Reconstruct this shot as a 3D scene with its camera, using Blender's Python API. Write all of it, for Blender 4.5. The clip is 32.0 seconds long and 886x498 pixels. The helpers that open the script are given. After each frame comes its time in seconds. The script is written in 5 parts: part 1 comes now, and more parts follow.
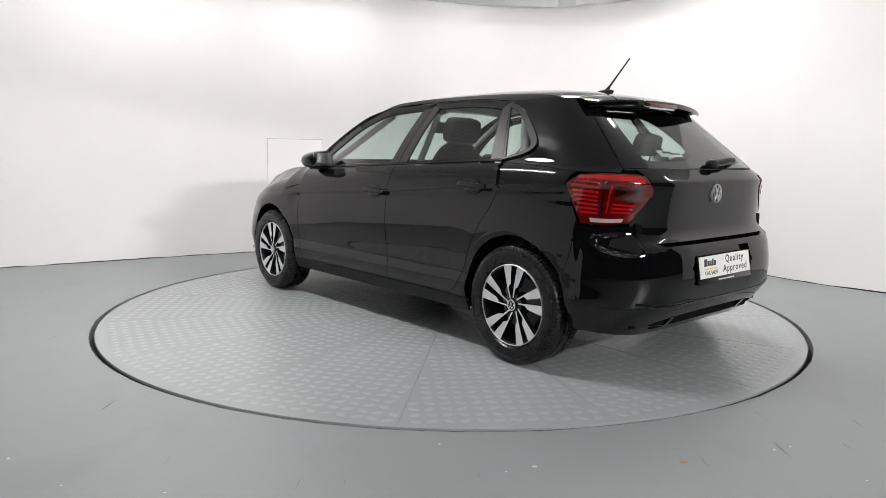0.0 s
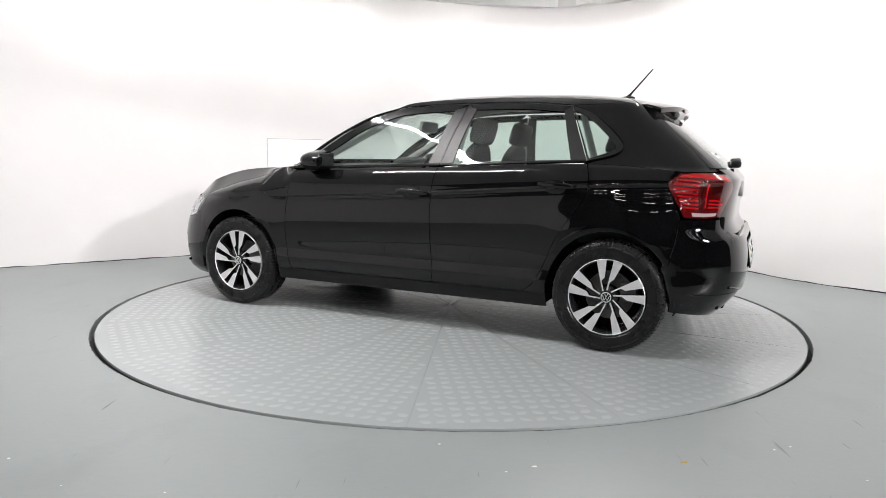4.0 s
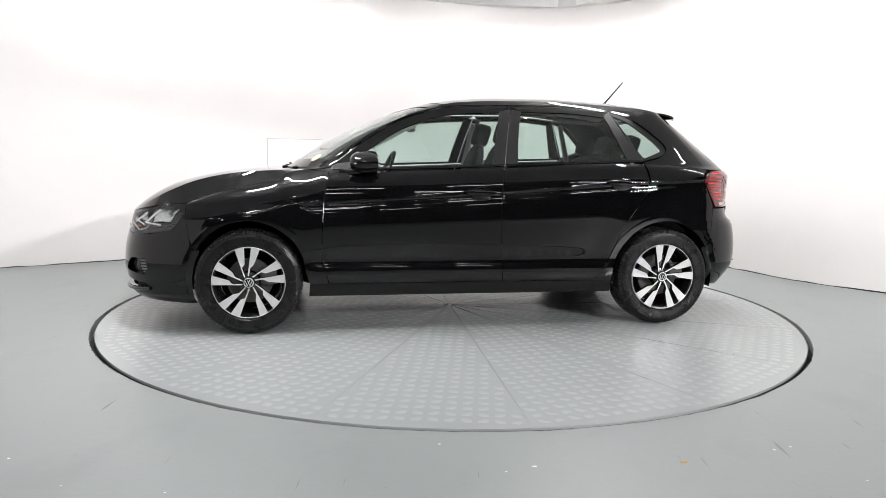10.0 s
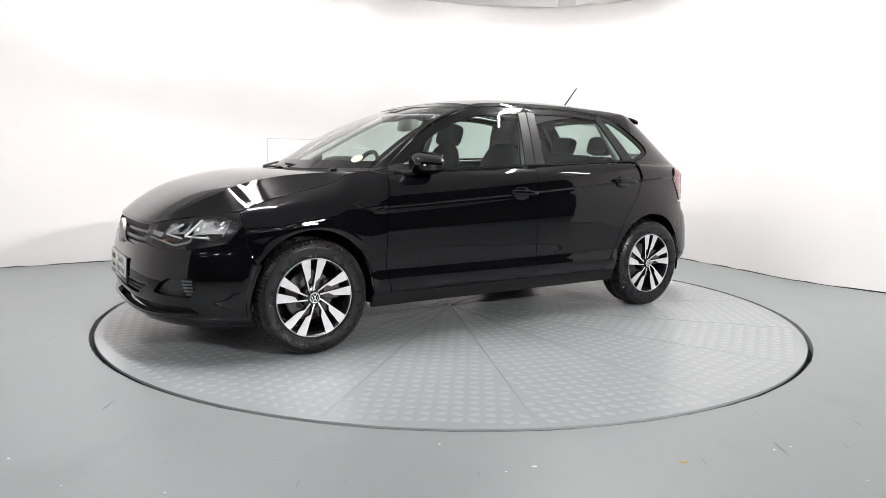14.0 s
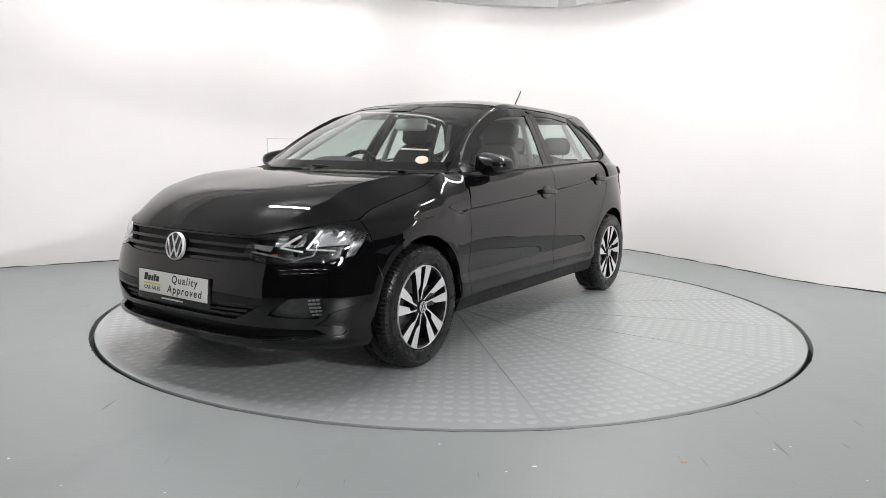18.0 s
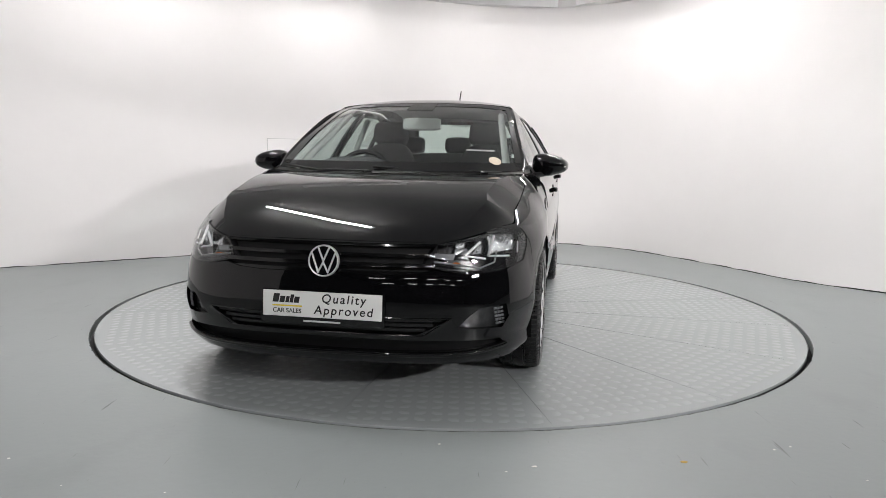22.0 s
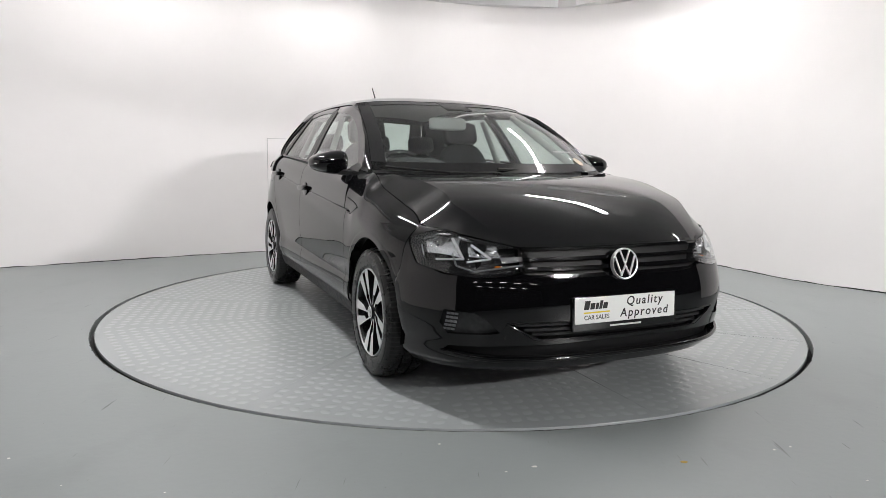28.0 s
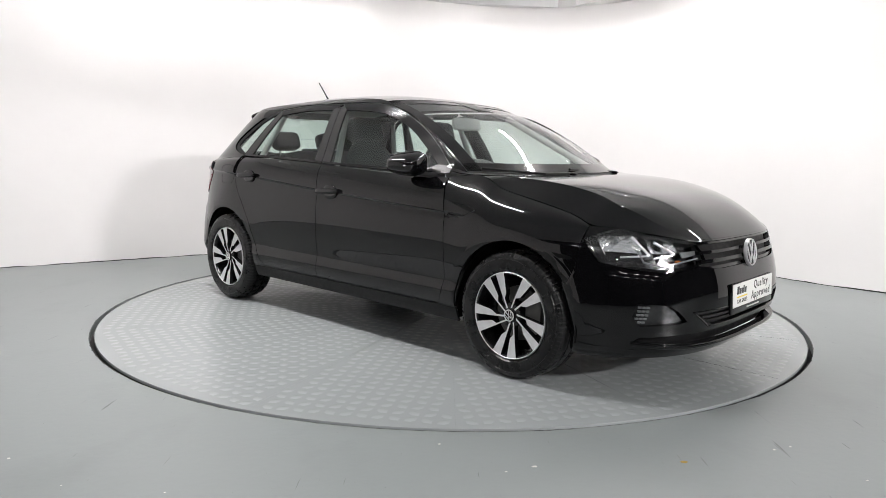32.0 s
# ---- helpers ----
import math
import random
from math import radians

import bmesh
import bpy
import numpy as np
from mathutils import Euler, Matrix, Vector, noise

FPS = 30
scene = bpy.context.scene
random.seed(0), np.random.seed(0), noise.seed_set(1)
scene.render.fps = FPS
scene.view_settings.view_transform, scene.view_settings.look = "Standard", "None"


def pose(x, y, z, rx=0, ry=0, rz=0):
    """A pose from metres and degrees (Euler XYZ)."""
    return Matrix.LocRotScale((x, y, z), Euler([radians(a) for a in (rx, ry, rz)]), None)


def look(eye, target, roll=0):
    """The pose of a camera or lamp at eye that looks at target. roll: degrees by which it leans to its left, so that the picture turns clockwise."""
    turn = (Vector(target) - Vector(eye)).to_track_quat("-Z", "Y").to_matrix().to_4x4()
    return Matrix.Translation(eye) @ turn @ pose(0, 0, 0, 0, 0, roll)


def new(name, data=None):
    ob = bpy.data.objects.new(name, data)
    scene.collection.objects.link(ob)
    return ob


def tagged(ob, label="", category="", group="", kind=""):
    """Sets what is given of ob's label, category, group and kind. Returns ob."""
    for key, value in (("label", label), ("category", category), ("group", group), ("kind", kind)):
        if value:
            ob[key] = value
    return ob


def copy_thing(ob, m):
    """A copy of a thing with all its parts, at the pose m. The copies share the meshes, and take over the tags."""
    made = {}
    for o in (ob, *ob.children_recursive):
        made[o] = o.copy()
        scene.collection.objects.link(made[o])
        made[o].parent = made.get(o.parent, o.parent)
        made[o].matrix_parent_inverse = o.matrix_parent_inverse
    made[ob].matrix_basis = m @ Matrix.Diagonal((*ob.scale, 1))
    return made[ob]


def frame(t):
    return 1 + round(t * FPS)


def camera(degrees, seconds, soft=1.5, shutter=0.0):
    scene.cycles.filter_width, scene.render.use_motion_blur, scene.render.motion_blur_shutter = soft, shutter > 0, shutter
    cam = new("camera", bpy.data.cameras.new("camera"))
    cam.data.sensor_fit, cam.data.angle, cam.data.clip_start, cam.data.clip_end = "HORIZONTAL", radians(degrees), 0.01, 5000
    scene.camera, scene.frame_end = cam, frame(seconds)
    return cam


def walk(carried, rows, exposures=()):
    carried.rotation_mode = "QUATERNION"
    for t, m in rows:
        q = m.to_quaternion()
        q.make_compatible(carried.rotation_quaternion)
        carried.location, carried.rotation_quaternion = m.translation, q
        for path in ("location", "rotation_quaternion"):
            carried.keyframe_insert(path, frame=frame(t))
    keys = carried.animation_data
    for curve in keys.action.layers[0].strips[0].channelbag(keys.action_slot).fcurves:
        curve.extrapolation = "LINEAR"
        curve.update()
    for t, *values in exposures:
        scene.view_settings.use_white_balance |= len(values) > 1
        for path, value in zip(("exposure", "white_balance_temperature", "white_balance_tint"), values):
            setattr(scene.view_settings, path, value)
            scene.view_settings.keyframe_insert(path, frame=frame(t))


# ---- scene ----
EYE = Vector((0.0, -4.833, 1.0512))
AIM = Vector((-0.011, 0.99093, -0.1339))
cam = camera(65.25, 32.0, 0.8)
walk(cam, [(0.0, look(EYE, EYE + AIM, 0.9)), (32.0, look(EYE, EYE + AIM, 0.9))],
     exposures=[(0.0, -0.23), (3.0, 0.00), (6.0, 0.11), (9.0, 0.12), (13.0, 0.12), (17.0, -0.02), (20.0, -0.22), (23.0, -0.31), (25.5, -0.34), (28.0, -0.28), (31.0, -0.06), (32.0, -0.03)])


# ---------------------------------------------------------------- light
world = bpy.data.worlds.new("world")
scene.world = world
world.use_nodes = True
world.node_tree.nodes["Background"].inputs[0].default_value = (0.003, 0.003, 0.0034, 1)
world.node_tree.nodes["Background"].inputs[1].default_value = 1.0
TUBE_GLOW = 195.0
SIDE_GLOW = 1150.0
FRONT_GLOW = 120.0
WALL_FILL_GLOW = 21.0
END_GLOW = 60.0
LEFT_GLOW = 330.0
HALL_GLOW = 50.0


# ---------------------------------------------------------------- materials
def material(name, colour, rough=0.5, metal=0.0, coat=0.0, ior=1.5):
    m = bpy.data.materials.new(name)
    m.use_nodes = True
    b = m.node_tree.nodes["Principled BSDF"]
    b.inputs["Base Color"].default_value = (*colour, 1)
    b.inputs["Roughness"].default_value = rough
    b.inputs["Metallic"].default_value = metal
    b.inputs["Coat Weight"].default_value = coat
    b.inputs["IOR"].default_value = ior
    return m


def node(m, kind, **values):
    n = m.node_tree.nodes.new(kind)
    for key, value in values.items():
        n.inputs[key.replace("_", " ")].default_value = value
    return n


def link(m, a, out, b, into):
    m.node_tree.links.new(a.outputs[out], b.inputs[into])


def mottle(m, colour, dark, scale, detail=6.0, low=0.35, high=0.7, rough=None, bump=0.0, bump_scale=None):
    """Two-scale colour variation, with an optional change of gloss and fine relief."""
    b = m.node_tree.nodes["Principled BSDF"]
    at = node(m, "ShaderNodeTexCoord")
    n1 = node(m, "ShaderNodeTexNoise", Scale=scale, Detail=detail, Roughness=0.6)
    link(m, at, "Object", n1, "Vector")
    ramp = node(m, "ShaderNodeValToRGB")
    ramp.color_ramp.elements[0].position, ramp.color_ramp.elements[1].position = low, high
    ramp.color_ramp.elements[0].color, ramp.color_ramp.elements[1].color = (*dark, 1), (*colour, 1)
    link(m, n1, "Fac", ramp, "Fac")
    link(m, ramp, "Color", b, "Base Color")
    if rough:
        r = node(m, "ShaderNodeMapRange", From_Min=0.3, From_Max=0.7, To_Min=rough[0], To_Max=rough[1])
        link(m, n1, "Fac", r, "Value")
        link(m, r, "Result", b, "Roughness")
    if bump:
        n2 = node(m, "ShaderNodeTexNoise", Scale=bump_scale or scale * 12, Detail=3.0)
        link(m, at, "Object", n2, "Vector")
        bp = node(m, "ShaderNodeBump", Strength=bump, Distance=0.004)
        link(m, n2, "Fac", bp, "Height")
        link(m, bp, "Normal", b, "Normal")
    return m


def glowing(name, colour, strength):
    m = bpy.data.materials.new(name)
    m.use_nodes = True
    b = m.node_tree.nodes["Principled BSDF"]
    b.inputs["Base Color"].default_value = (0.8, 0.8, 0.8, 1)
    b.inputs["Emission Color"].default_value = (*colour, 1)
    b.inputs["Emission Strength"].default_value = strength
    return m


def glass(name, tint, base=0.075, rough=0.0):
    """A thin pane: tinted see-through with a mirror sheen."""
    m = bpy.data.materials.new(name)
    m.use_nodes = True
    m.node_tree.nodes.remove(m.node_tree.nodes["Principled BSDF"])
    out = m.node_tree.nodes["Material Output"]
    clear = node(m, "ShaderNodeBsdfTransparent", Color=(*tint, 1))
    gloss = node(m, "ShaderNodeBsdfGlossy", Color=(1, 1, 1, 1), Roughness=rough)
    lw = node(m, "ShaderNodeLayerWeight", Blend=0.5)
    steep = node(m, "ShaderNodeMath")
    steep.operation = "POWER"
    steep.inputs[1].default_value = 4.5
    share = node(m, "ShaderNodeMapRange", To_Min=base, To_Max=0.95)
    link(m, lw, "Facing", steep, 0)
    link(m, steep, 0, share, "Value")
    mix = node(m, "ShaderNodeMixShader")
    link(m, share, "Result", mix, 0)
    link(m, clear, 0, mix, 1)
    link(m, gloss, 0, mix, 2)
    link(m, mix, 0, out, "Surface")
    return m


M = {}
M["wall"] = mottle(material("white_wall_paint", (0.82, 0.80, 0.79), 0.75), (0.85, 0.828, 0.822), (0.825, 0.802, 0.797), 1.3, bump=0.25, bump_scale=9)
M["floor"] = mottle(material("grey_floor_paint", (0.33, 0.36, 0.36), 0.3), (0.262, 0.284, 0.281), (0.240, 0.262, 0.261), 0.7, 4, 0.2, 0.8, (0.36, 0.44), 0.16, 30)
M["disc"] = mottle(material("grey_plate_paint", (0.36, 0.39, 0.39), 0.3), (0.330, 0.350, 0.356), (0.310, 0.329, 0.336), 0.9, 5, 0.25, 0.75, (0.19, 0.27), 0.05, 60)
M["tread"] = mottle(material("worn_tread_paint", (0.42, 0.44, 0.44), 0.3), (0.360, 0.379, 0.385), (0.345, 0.364, 0.370), 9.0, 4, 0.3, 0.7, (0.20, 0.27))


def scuffed(m):
    """Thin dark scratches, rubbed patches and specks over a painted floor."""
    b = m.node_tree.nodes["Principled BSDF"]
    base = b.inputs["Base Color"].links[0].from_node
    at = node(m, "ShaderNodeTexCoord")
    last = base
    for turn, across_it, along, low, high, dark in ((35, 46.0, 3.0, 0.705, 0.75, 0.45), (118, 60.0, 4.0, 0.72, 0.76, 0.4), (80, 2.2, 1.6, 0.56, 0.85, 0.86), (0, 95.0, 95.0, 0.735, 0.76, 0.35)):
        place = node(m, "ShaderNodeMapping", Rotation=(0, 0, radians(turn)), Scale=(across_it, along, 1.0))
        link(m, at, "Object", place, "Vector")
        n = node(m, "ShaderNodeTexNoise", Scale=1.0, Detail=3.0, Roughness=0.55)
        link(m, place, "Vector", n, "Vector")
        amount = node(m, "ShaderNodeMapRange", From_Min=low, From_Max=high, To_Min=1.0, To_Max=dark)
        link(m, n, "Fac", amount, "Value")
        mix = node(m, "ShaderNodeVectorMath")
        mix.operation = "SCALE"
        link(m, last, 0, mix, 0)
        link(m, amount, "Result", mix, "Scale")
        last = mix
    link(m, last, 0, b, "Base Color")


scuffed(M["floor"])
M["dark_hall"] = mottle(material("dark_hall_paint", (0.05, 0.05, 0.055), 0.8), (0.016, 0.016, 0.017), (0.011, 0.011, 0.012), 0.8)
M["gap"] = material("black_rubber_joint", (0.012, 0.012, 0.012), 0.7)
M["joint"] = mottle(material("grey_joint_filler", (0.4, 0.4, 0.4), 0.8), (0.55, 0.54, 0.54), (0.30, 0.30, 0.30), 6.0)
M["paint"] = material("black_car_paint", (0.003, 0.003, 0.0035), 0.25, 0.0, 1.0)
M["paint"].node_tree.nodes["Principled BSDF"].inputs["Coat Roughness"].default_value = 0.02
M["paint"].node_tree.nodes["Principled BSDF"].inputs["Specular IOR Level"].default_value = 0.0
M["paint"].node_tree.nodes["Principled BSDF"].inputs["Coat IOR"].default_value = 1.48
M["plastic"] = mottle(material("black_textured_plastic", (0.014, 0.014, 0.015), 0.5), (0.008, 0.008, 0.0085), (0.005, 0.005, 0.0055), 40, rough=(0.42, 0.6))
M["plastic"].node_tree.nodes["Principled BSDF"].inputs["Specular IOR Level"].default_value = 0.25
M["trim"] = material("satin_black_trim", (0.013, 0.013, 0.0135), 0.38)
M["trim"].node_tree.nodes["Principled BSDF"].inputs["Specular IOR Level"].default_value = 0.3
M["gloss"] = material("gloss_black_plastic", (0.004, 0.004, 0.0045), 0.08)
M["under"] = material("underbody_black", (0.003, 0.003, 0.003), 0.9)
M["under"].node_tree.nodes["Principled BSDF"].inputs["Specular IOR Level"].default_value = 0.1
M["rubber"] = mottle(material("tyre_rubber", (0.01, 0.01, 0.01), 0.4), (0.010, 0.010, 0.0105), (0.006, 0.006, 0.0065), 25, rough=(0.25, 0.31), bump=0.12, bump_scale=90)
M["rubber"].node_tree.nodes["Principled BSDF"].inputs["Specular IOR Level"].default_value = 0.28
M["alloy"] = mottle(material("machined_alloy", (0.72, 0.72, 0.73), 0.4, 0.55), (0.76, 0.76, 0.77), (0.68, 0.68, 0.69), 30, rough=(0.36, 0.46))
M["silver"] = material("satin_silver", (0.76, 0.76, 0.77), 0.32, 0.65)
M["alloy_dark"] = material("black_alloy_pocket", (0.012, 0.012, 0.013), 0.25)
M["chrome"] = material("chrome", (0.78, 0.78, 0.8), 0.08, 1.0)
M["steel"] = material("brake_steel", (0.10, 0.098, 0.095), 0.5, 0.6)
M["glass"] = glass("green_tinted_glass", (0.70, 0.80, 0.76))
M["screen"] = glass("windscreen_glass", (0.82, 0.88, 0.86), 0.085)
M["lens"] = glass("clear_lamp_lens", (0.95, 0.96, 0.97), 0.045)
M["reflector"] = material("lamp_reflector", (0.78, 0.79, 0.80), 0.25, 0.75)
M["lamp_dark"] = material("lamp_bezel", (0.012, 0.012, 0.013), 0.25)
M["lamp_grey"] = material("lamp_inner_grey", (0.26, 0.263, 0.268), 0.28, 0.6)
M["fog_panel"] = mottle(material("fog_lamp_panel", (0.07, 0.072, 0.076), 0.2), (0.036, 0.037, 0.039), (0.02, 0.021, 0.022), 30)
M["fog_grey"] = material("fog_lamp_grey", (0.16, 0.165, 0.175), 0.3, 0.3)
M["ceiling_dark"] = mottle(material("grey_ceiling_paint", (0.5, 0.5, 0.5), 0.85), (0.78, 0.775, 0.77), (0.73, 0.725, 0.72), 2.0)
M["amber"] = material("amber_lamp", (0.55, 0.14, 0.01), 0.2)
M["red"] = mottle(material("red_lamp_lens", (0.25, 0.004, 0.008), 0.12, 0.0, 1.0), (0.105, 0.001, 0.002), (0.075, 0.0008, 0.0015), 14)
M["red_bright"] = material("bright_red_lens", (0.36, 0.004, 0.007), 0.12, 0.0, 1.0)
M["red_dark"] = material("dark_red_lamp", (0.028, 0.0006, 0.001), 0.1, 0.0, 1.0)
M["lamp_pale"] = material("dim_pale_lens", (0.46, 0.36, 0.36), 0.12, 0.0, 0.8)
M["lamp_white"] = material("white_lamp_lens", (0.62, 0.58, 0.58), 0.12, 0.0, 0.8)
M["cloth"] = mottle(material("dark_grey_seat_cloth", (0.03, 0.03, 0.033), 0.9), (0.034, 0.034, 0.037), (0.02, 0.02, 0.022), 60, bump=0.2, bump_scale=300)
M["dash"] = mottle(material("dashboard_plastic", (0.025, 0.025, 0.027), 0.6), (0.027, 0.027, 0.029), (0.02, 0.02, 0.021), 90)
M["lining"] = mottle(material("grey_headlining", (0.25, 0.25, 0.245), 0.95), (0.44, 0.44, 0.43), (0.38, 0.38, 0.37), 50)
M["plate"] = material("white_plate", (0.80, 0.80, 0.78), 0.3)
M["ink"] = material("black_print", (0.01, 0.01, 0.01), 0.4)
M["yellow"] = material("yellow_print", (0.78, 0.60, 0.04), 0.4)
M["white_print"] = material("white_print", (0.55, 0.55, 0.55), 0.4)
M["sticker"] = material("cream_sticker", (0.52, 0.44, 0.34), 0.5)
TUBE_WHITE = (1.0, 0.975, 0.972)
M["tube"] = glowing("lit_tube", TUBE_WHITE, TUBE_GLOW)
M["side_tube"] = glowing("lit_side_tube", TUBE_WHITE, SIDE_GLOW)
M["front_tube"] = glowing("lit_front_tube", TUBE_WHITE, FRONT_GLOW)
# glow of the added fill tubes, which only brighten the far wall
M["added_fill_tube"] = glowing("added_fill_glow", TUBE_WHITE, WALL_FILL_GLOW)
M["left_tube"] = glowing("lit_left_tube", TUBE_WHITE, LEFT_GLOW)
M["end_tube"] = glowing("lit_end_tube", TUBE_WHITE, END_GLOW)
M["hall_tube"] = glowing("lit_hall_tube", TUBE_WHITE, HALL_GLOW)
M["housing"] = material("white_lamp_housing", (0.75, 0.75, 0.75), 0.4)
M["litter"] = material("pale_speck", (0.7, 0.69, 0.66), 0.7)
M["litter_brown"] = material("brown_speck", (0.45, 0.28, 0.06), 0.7)


# ---------------------------------------------------------------- geometry helpers
def part(name, bm, mat, parent=None, label="", smooth=True):
    """Links a bmesh as one mesh object under a thing or a part."""
    me = bpy.data.meshes.new(name)
    bm.normal_update()
    bm.to_mesh(me)
    bm.free()
    return mesh_part(name, me, mat, parent, label, smooth)


def mesh_part(name, me, mat, parent=None, label="", smooth=True):
    me.materials.append(M[mat])
    me.shade_smooth() if smooth else me.shade_flat()
    if smooth:
        me.set_sharp_from_angle(angle=radians(32))
    ob = new(name, me)
    ob.parent = parent
    if label:
        tagged(ob, label)
    return ob


def raw(name, verts, faces, mat, parent=None, label="", smooth=True):
    me = bpy.data.meshes.new(name)
    me.from_pydata([tuple(map(float, v)) for v in verts], [], [tuple(map(int, f)) for f in faces])
    return mesh_part(name, me, mat, parent, label, smooth)


def pch(xs, ys):
    """A smooth monotone curve through (x, y) pairs."""
    xs, ys = np.array(xs, float), np.array(ys, float)
    if xs[0] > xs[-1]:
        xs, ys = xs[::-1], ys[::-1]
    h, d = np.diff(xs), np.diff(ys) / np.diff(xs)
    m = np.zeros_like(xs)
    m[0], m[-1] = d[0], d[-1]
    for i in range(1, len(xs) - 1):
        if d[i - 1] * d[i] > 0:
            w1, w2 = 2 * h[i] + h[i - 1], h[i] + 2 * h[i - 1]
            m[i] = (w1 + w2) / (w1 / d[i - 1] + w2 / d[i])

    def f(x):
        x = np.clip(np.asarray(x, float), xs[0], xs[-1])
        i = np.clip(np.searchsorted(xs, x) - 1, 0, len(xs) - 2)
        t = (x - xs[i]) / h[i]
        return ((1 + 2 * t) * (1 - t) ** 2 * ys[i] + t * (1 - t) ** 2 * h[i] * m[i]
                + t * t * (3 - 2 * t) * ys[i + 1] + t * t * (t - 1) * h[i] * m[i + 1])
    return f


def spline(points, n=40, closed=False):
    """A Catmull-Rom curve through the points, n steps to a span."""
    p = np.array(points, float)
    if len(p) == 2:
        return p[0] + np.linspace(0, 1, n + 1)[:, None] * (p[1] - p[0])
    e = np.vstack([p[-1], p, p[0], p[1]]) if closed else np.vstack([2 * p[0] - p[1], p, 2 * p[-1] - p[-2]])
    out = []
    for i in range(1, len(e) - 2):
        t = np.linspace(0, 1, n, endpoint=False)[:, None]
        a, b, c, d = e[i - 1], e[i], e[i + 1], e[i + 2]
        out.append(0.5 * (2 * b + (c - a) * t + (2 * a - 5 * b + 4 * c - d) * t ** 2 + (3 * b - a - 3 * c + d) * t ** 3))
    if not closed:
        out.append(p[-1:])
    return np.vstack(out)


def resample(poly, n):
    """n + 1 points along a polyline, evenly by length."""
    p = np.array(poly, float)
    s = np.concatenate([[0], np.cumsum(np.linalg.norm(np.diff(p, axis=0), axis=1))])
    q = np.linspace(0, s[-1], n + 1)
    return np.stack([np.interp(q, s, p[:, k]) for k in range(p.shape[1])], 1)


def by_level(poly, levels):
    """Points of a polyline at given values of its second coordinate (rising)."""
    p = np.array(poly, float)
    return np.stack([np.interp(levels, p[:, 1], p[:, 0]), levels], 1)


def coons(bottom, top, left, right):
    """Grid from four sampled edges: bottom and top run left to right, left and right run bottom to top."""
    nu, nv = len(bottom) - 1, len(left) - 1
    u, v = np.linspace(0, 1, nu + 1)[None, :, None], np.linspace(0, 1, nv + 1)[:, None, None]
    b, t, l, r = bottom[None], top[None], left[:, None], right[:, None]
    return ((1 - v) * b + v * t + (1 - u) * l + u * r
            - ((1 - u) * (1 - v) * bottom[0] + u * (1 - v) * bottom[-1] + (1 - u) * v * top[0] + u * v * top[-1]))


def grid_faces(nv, nu, flip=False, base=0):
    i = (np.arange(nv - 1)[:, None] * nu + np.arange(nu - 1)[None]).ravel() + base
    f = np.stack([i, i + 1, i + nu + 1, i + nu], 1)
    return f[:, ::-1] if flip else f


def grid_normals(g):
    du, dv = np.gradient(g, axis=1), np.gradient(g, axis=0)
    n = np.cross(du, dv)
    return n / (np.linalg.norm(n, axis=2, keepdims=True) + 1e-12)


def sheet(name, g, mat, parent, label="", flip=False, lip=0.012, mirror=False):
    """A panel from a grid of points, its rim turned in by lip; mirror: to the other side of the car."""
    g = np.array(g, float)
    n = grid_normals(g) * (-1 if flip else 1)
    if mirror:
        g, n = g * (1, -1, 1), n * (1, -1, 1)
        flip = not flip
    nv, nu = g.shape[:2]
    verts, faces = g.reshape(-1, 3), [tuple(f) for f in grid_faces(nv, nu, flip)]
    if lip:
        idx = np.arange(nv * nu).reshape(nv, nu)
        rim = np.concatenate([idx[0], idx[1:, -1], idx[-1, -2::-1], idx[-2:0:-1, 0]])
        low = verts[rim] - n.reshape(-1, 3)[rim] * lip
        base, k = len(verts), len(rim)
        verts = np.vstack([verts, low])
        for i in range(k):
            j = (i + 1) % k
            f = (rim[i], base + i, base + j, rim[j])
            faces.append(f[::-1] if flip else f)
    return raw(name, verts, faces, mat, parent, label)


def shift(g, d, flip=False):
    return g + grid_normals(g) * (-d if flip else d)


def box_bm(sx, sy, sz, at=(0, 0, 0), bevel=0.0, seg=2, bm=None, turn=None):
    bm = bm or bmesh.new()
    made = bmesh.ops.create_cube(bm, size=1)["verts"]
    bmesh.ops.scale(bm, vec=(sx, sy, sz), verts=made)
    if bevel:
        edges = list({e for v in made for e in v.link_edges})
        made = list({v for f in bmesh.ops.bevel(bm, geom=edges, offset=bevel, segments=seg, affect="EDGES", profile=0.6)["faces"] for v in f.verts}
                    | {v for v in made if v.is_valid})
    m = Matrix.Translation(at) @ (turn or Matrix())
    bmesh.ops.transform(bm, matrix=m, verts=made)
    return bm


def lathe(profile, seg=48, axis="y", bm=None):
    """A surface of revolution: profile rows of (radius, along)."""
    bm = bm or bmesh.new()
    rings = []
    for r, a in profile:
        ring = []
        for k in range(seg):
            c, s = math.cos(2 * math.pi * k / seg), math.sin(2 * math.pi * k / seg)
            p = {"y": (r * c, a, r * s), "z": (r * c, r * s, a), "x": (a, r * c, r * s)}[axis]
            ring.append(bm.verts.new(p))
        rings.append(ring)
    for a, b in zip(rings, rings[1:]):
        for k in range(seg):
            bm.faces.new((a[k], a[(k + 1) % seg], b[(k + 1) % seg], b[k]))
    bmesh.ops.recalc_face_normals(bm, faces=bm.faces)
    return bm


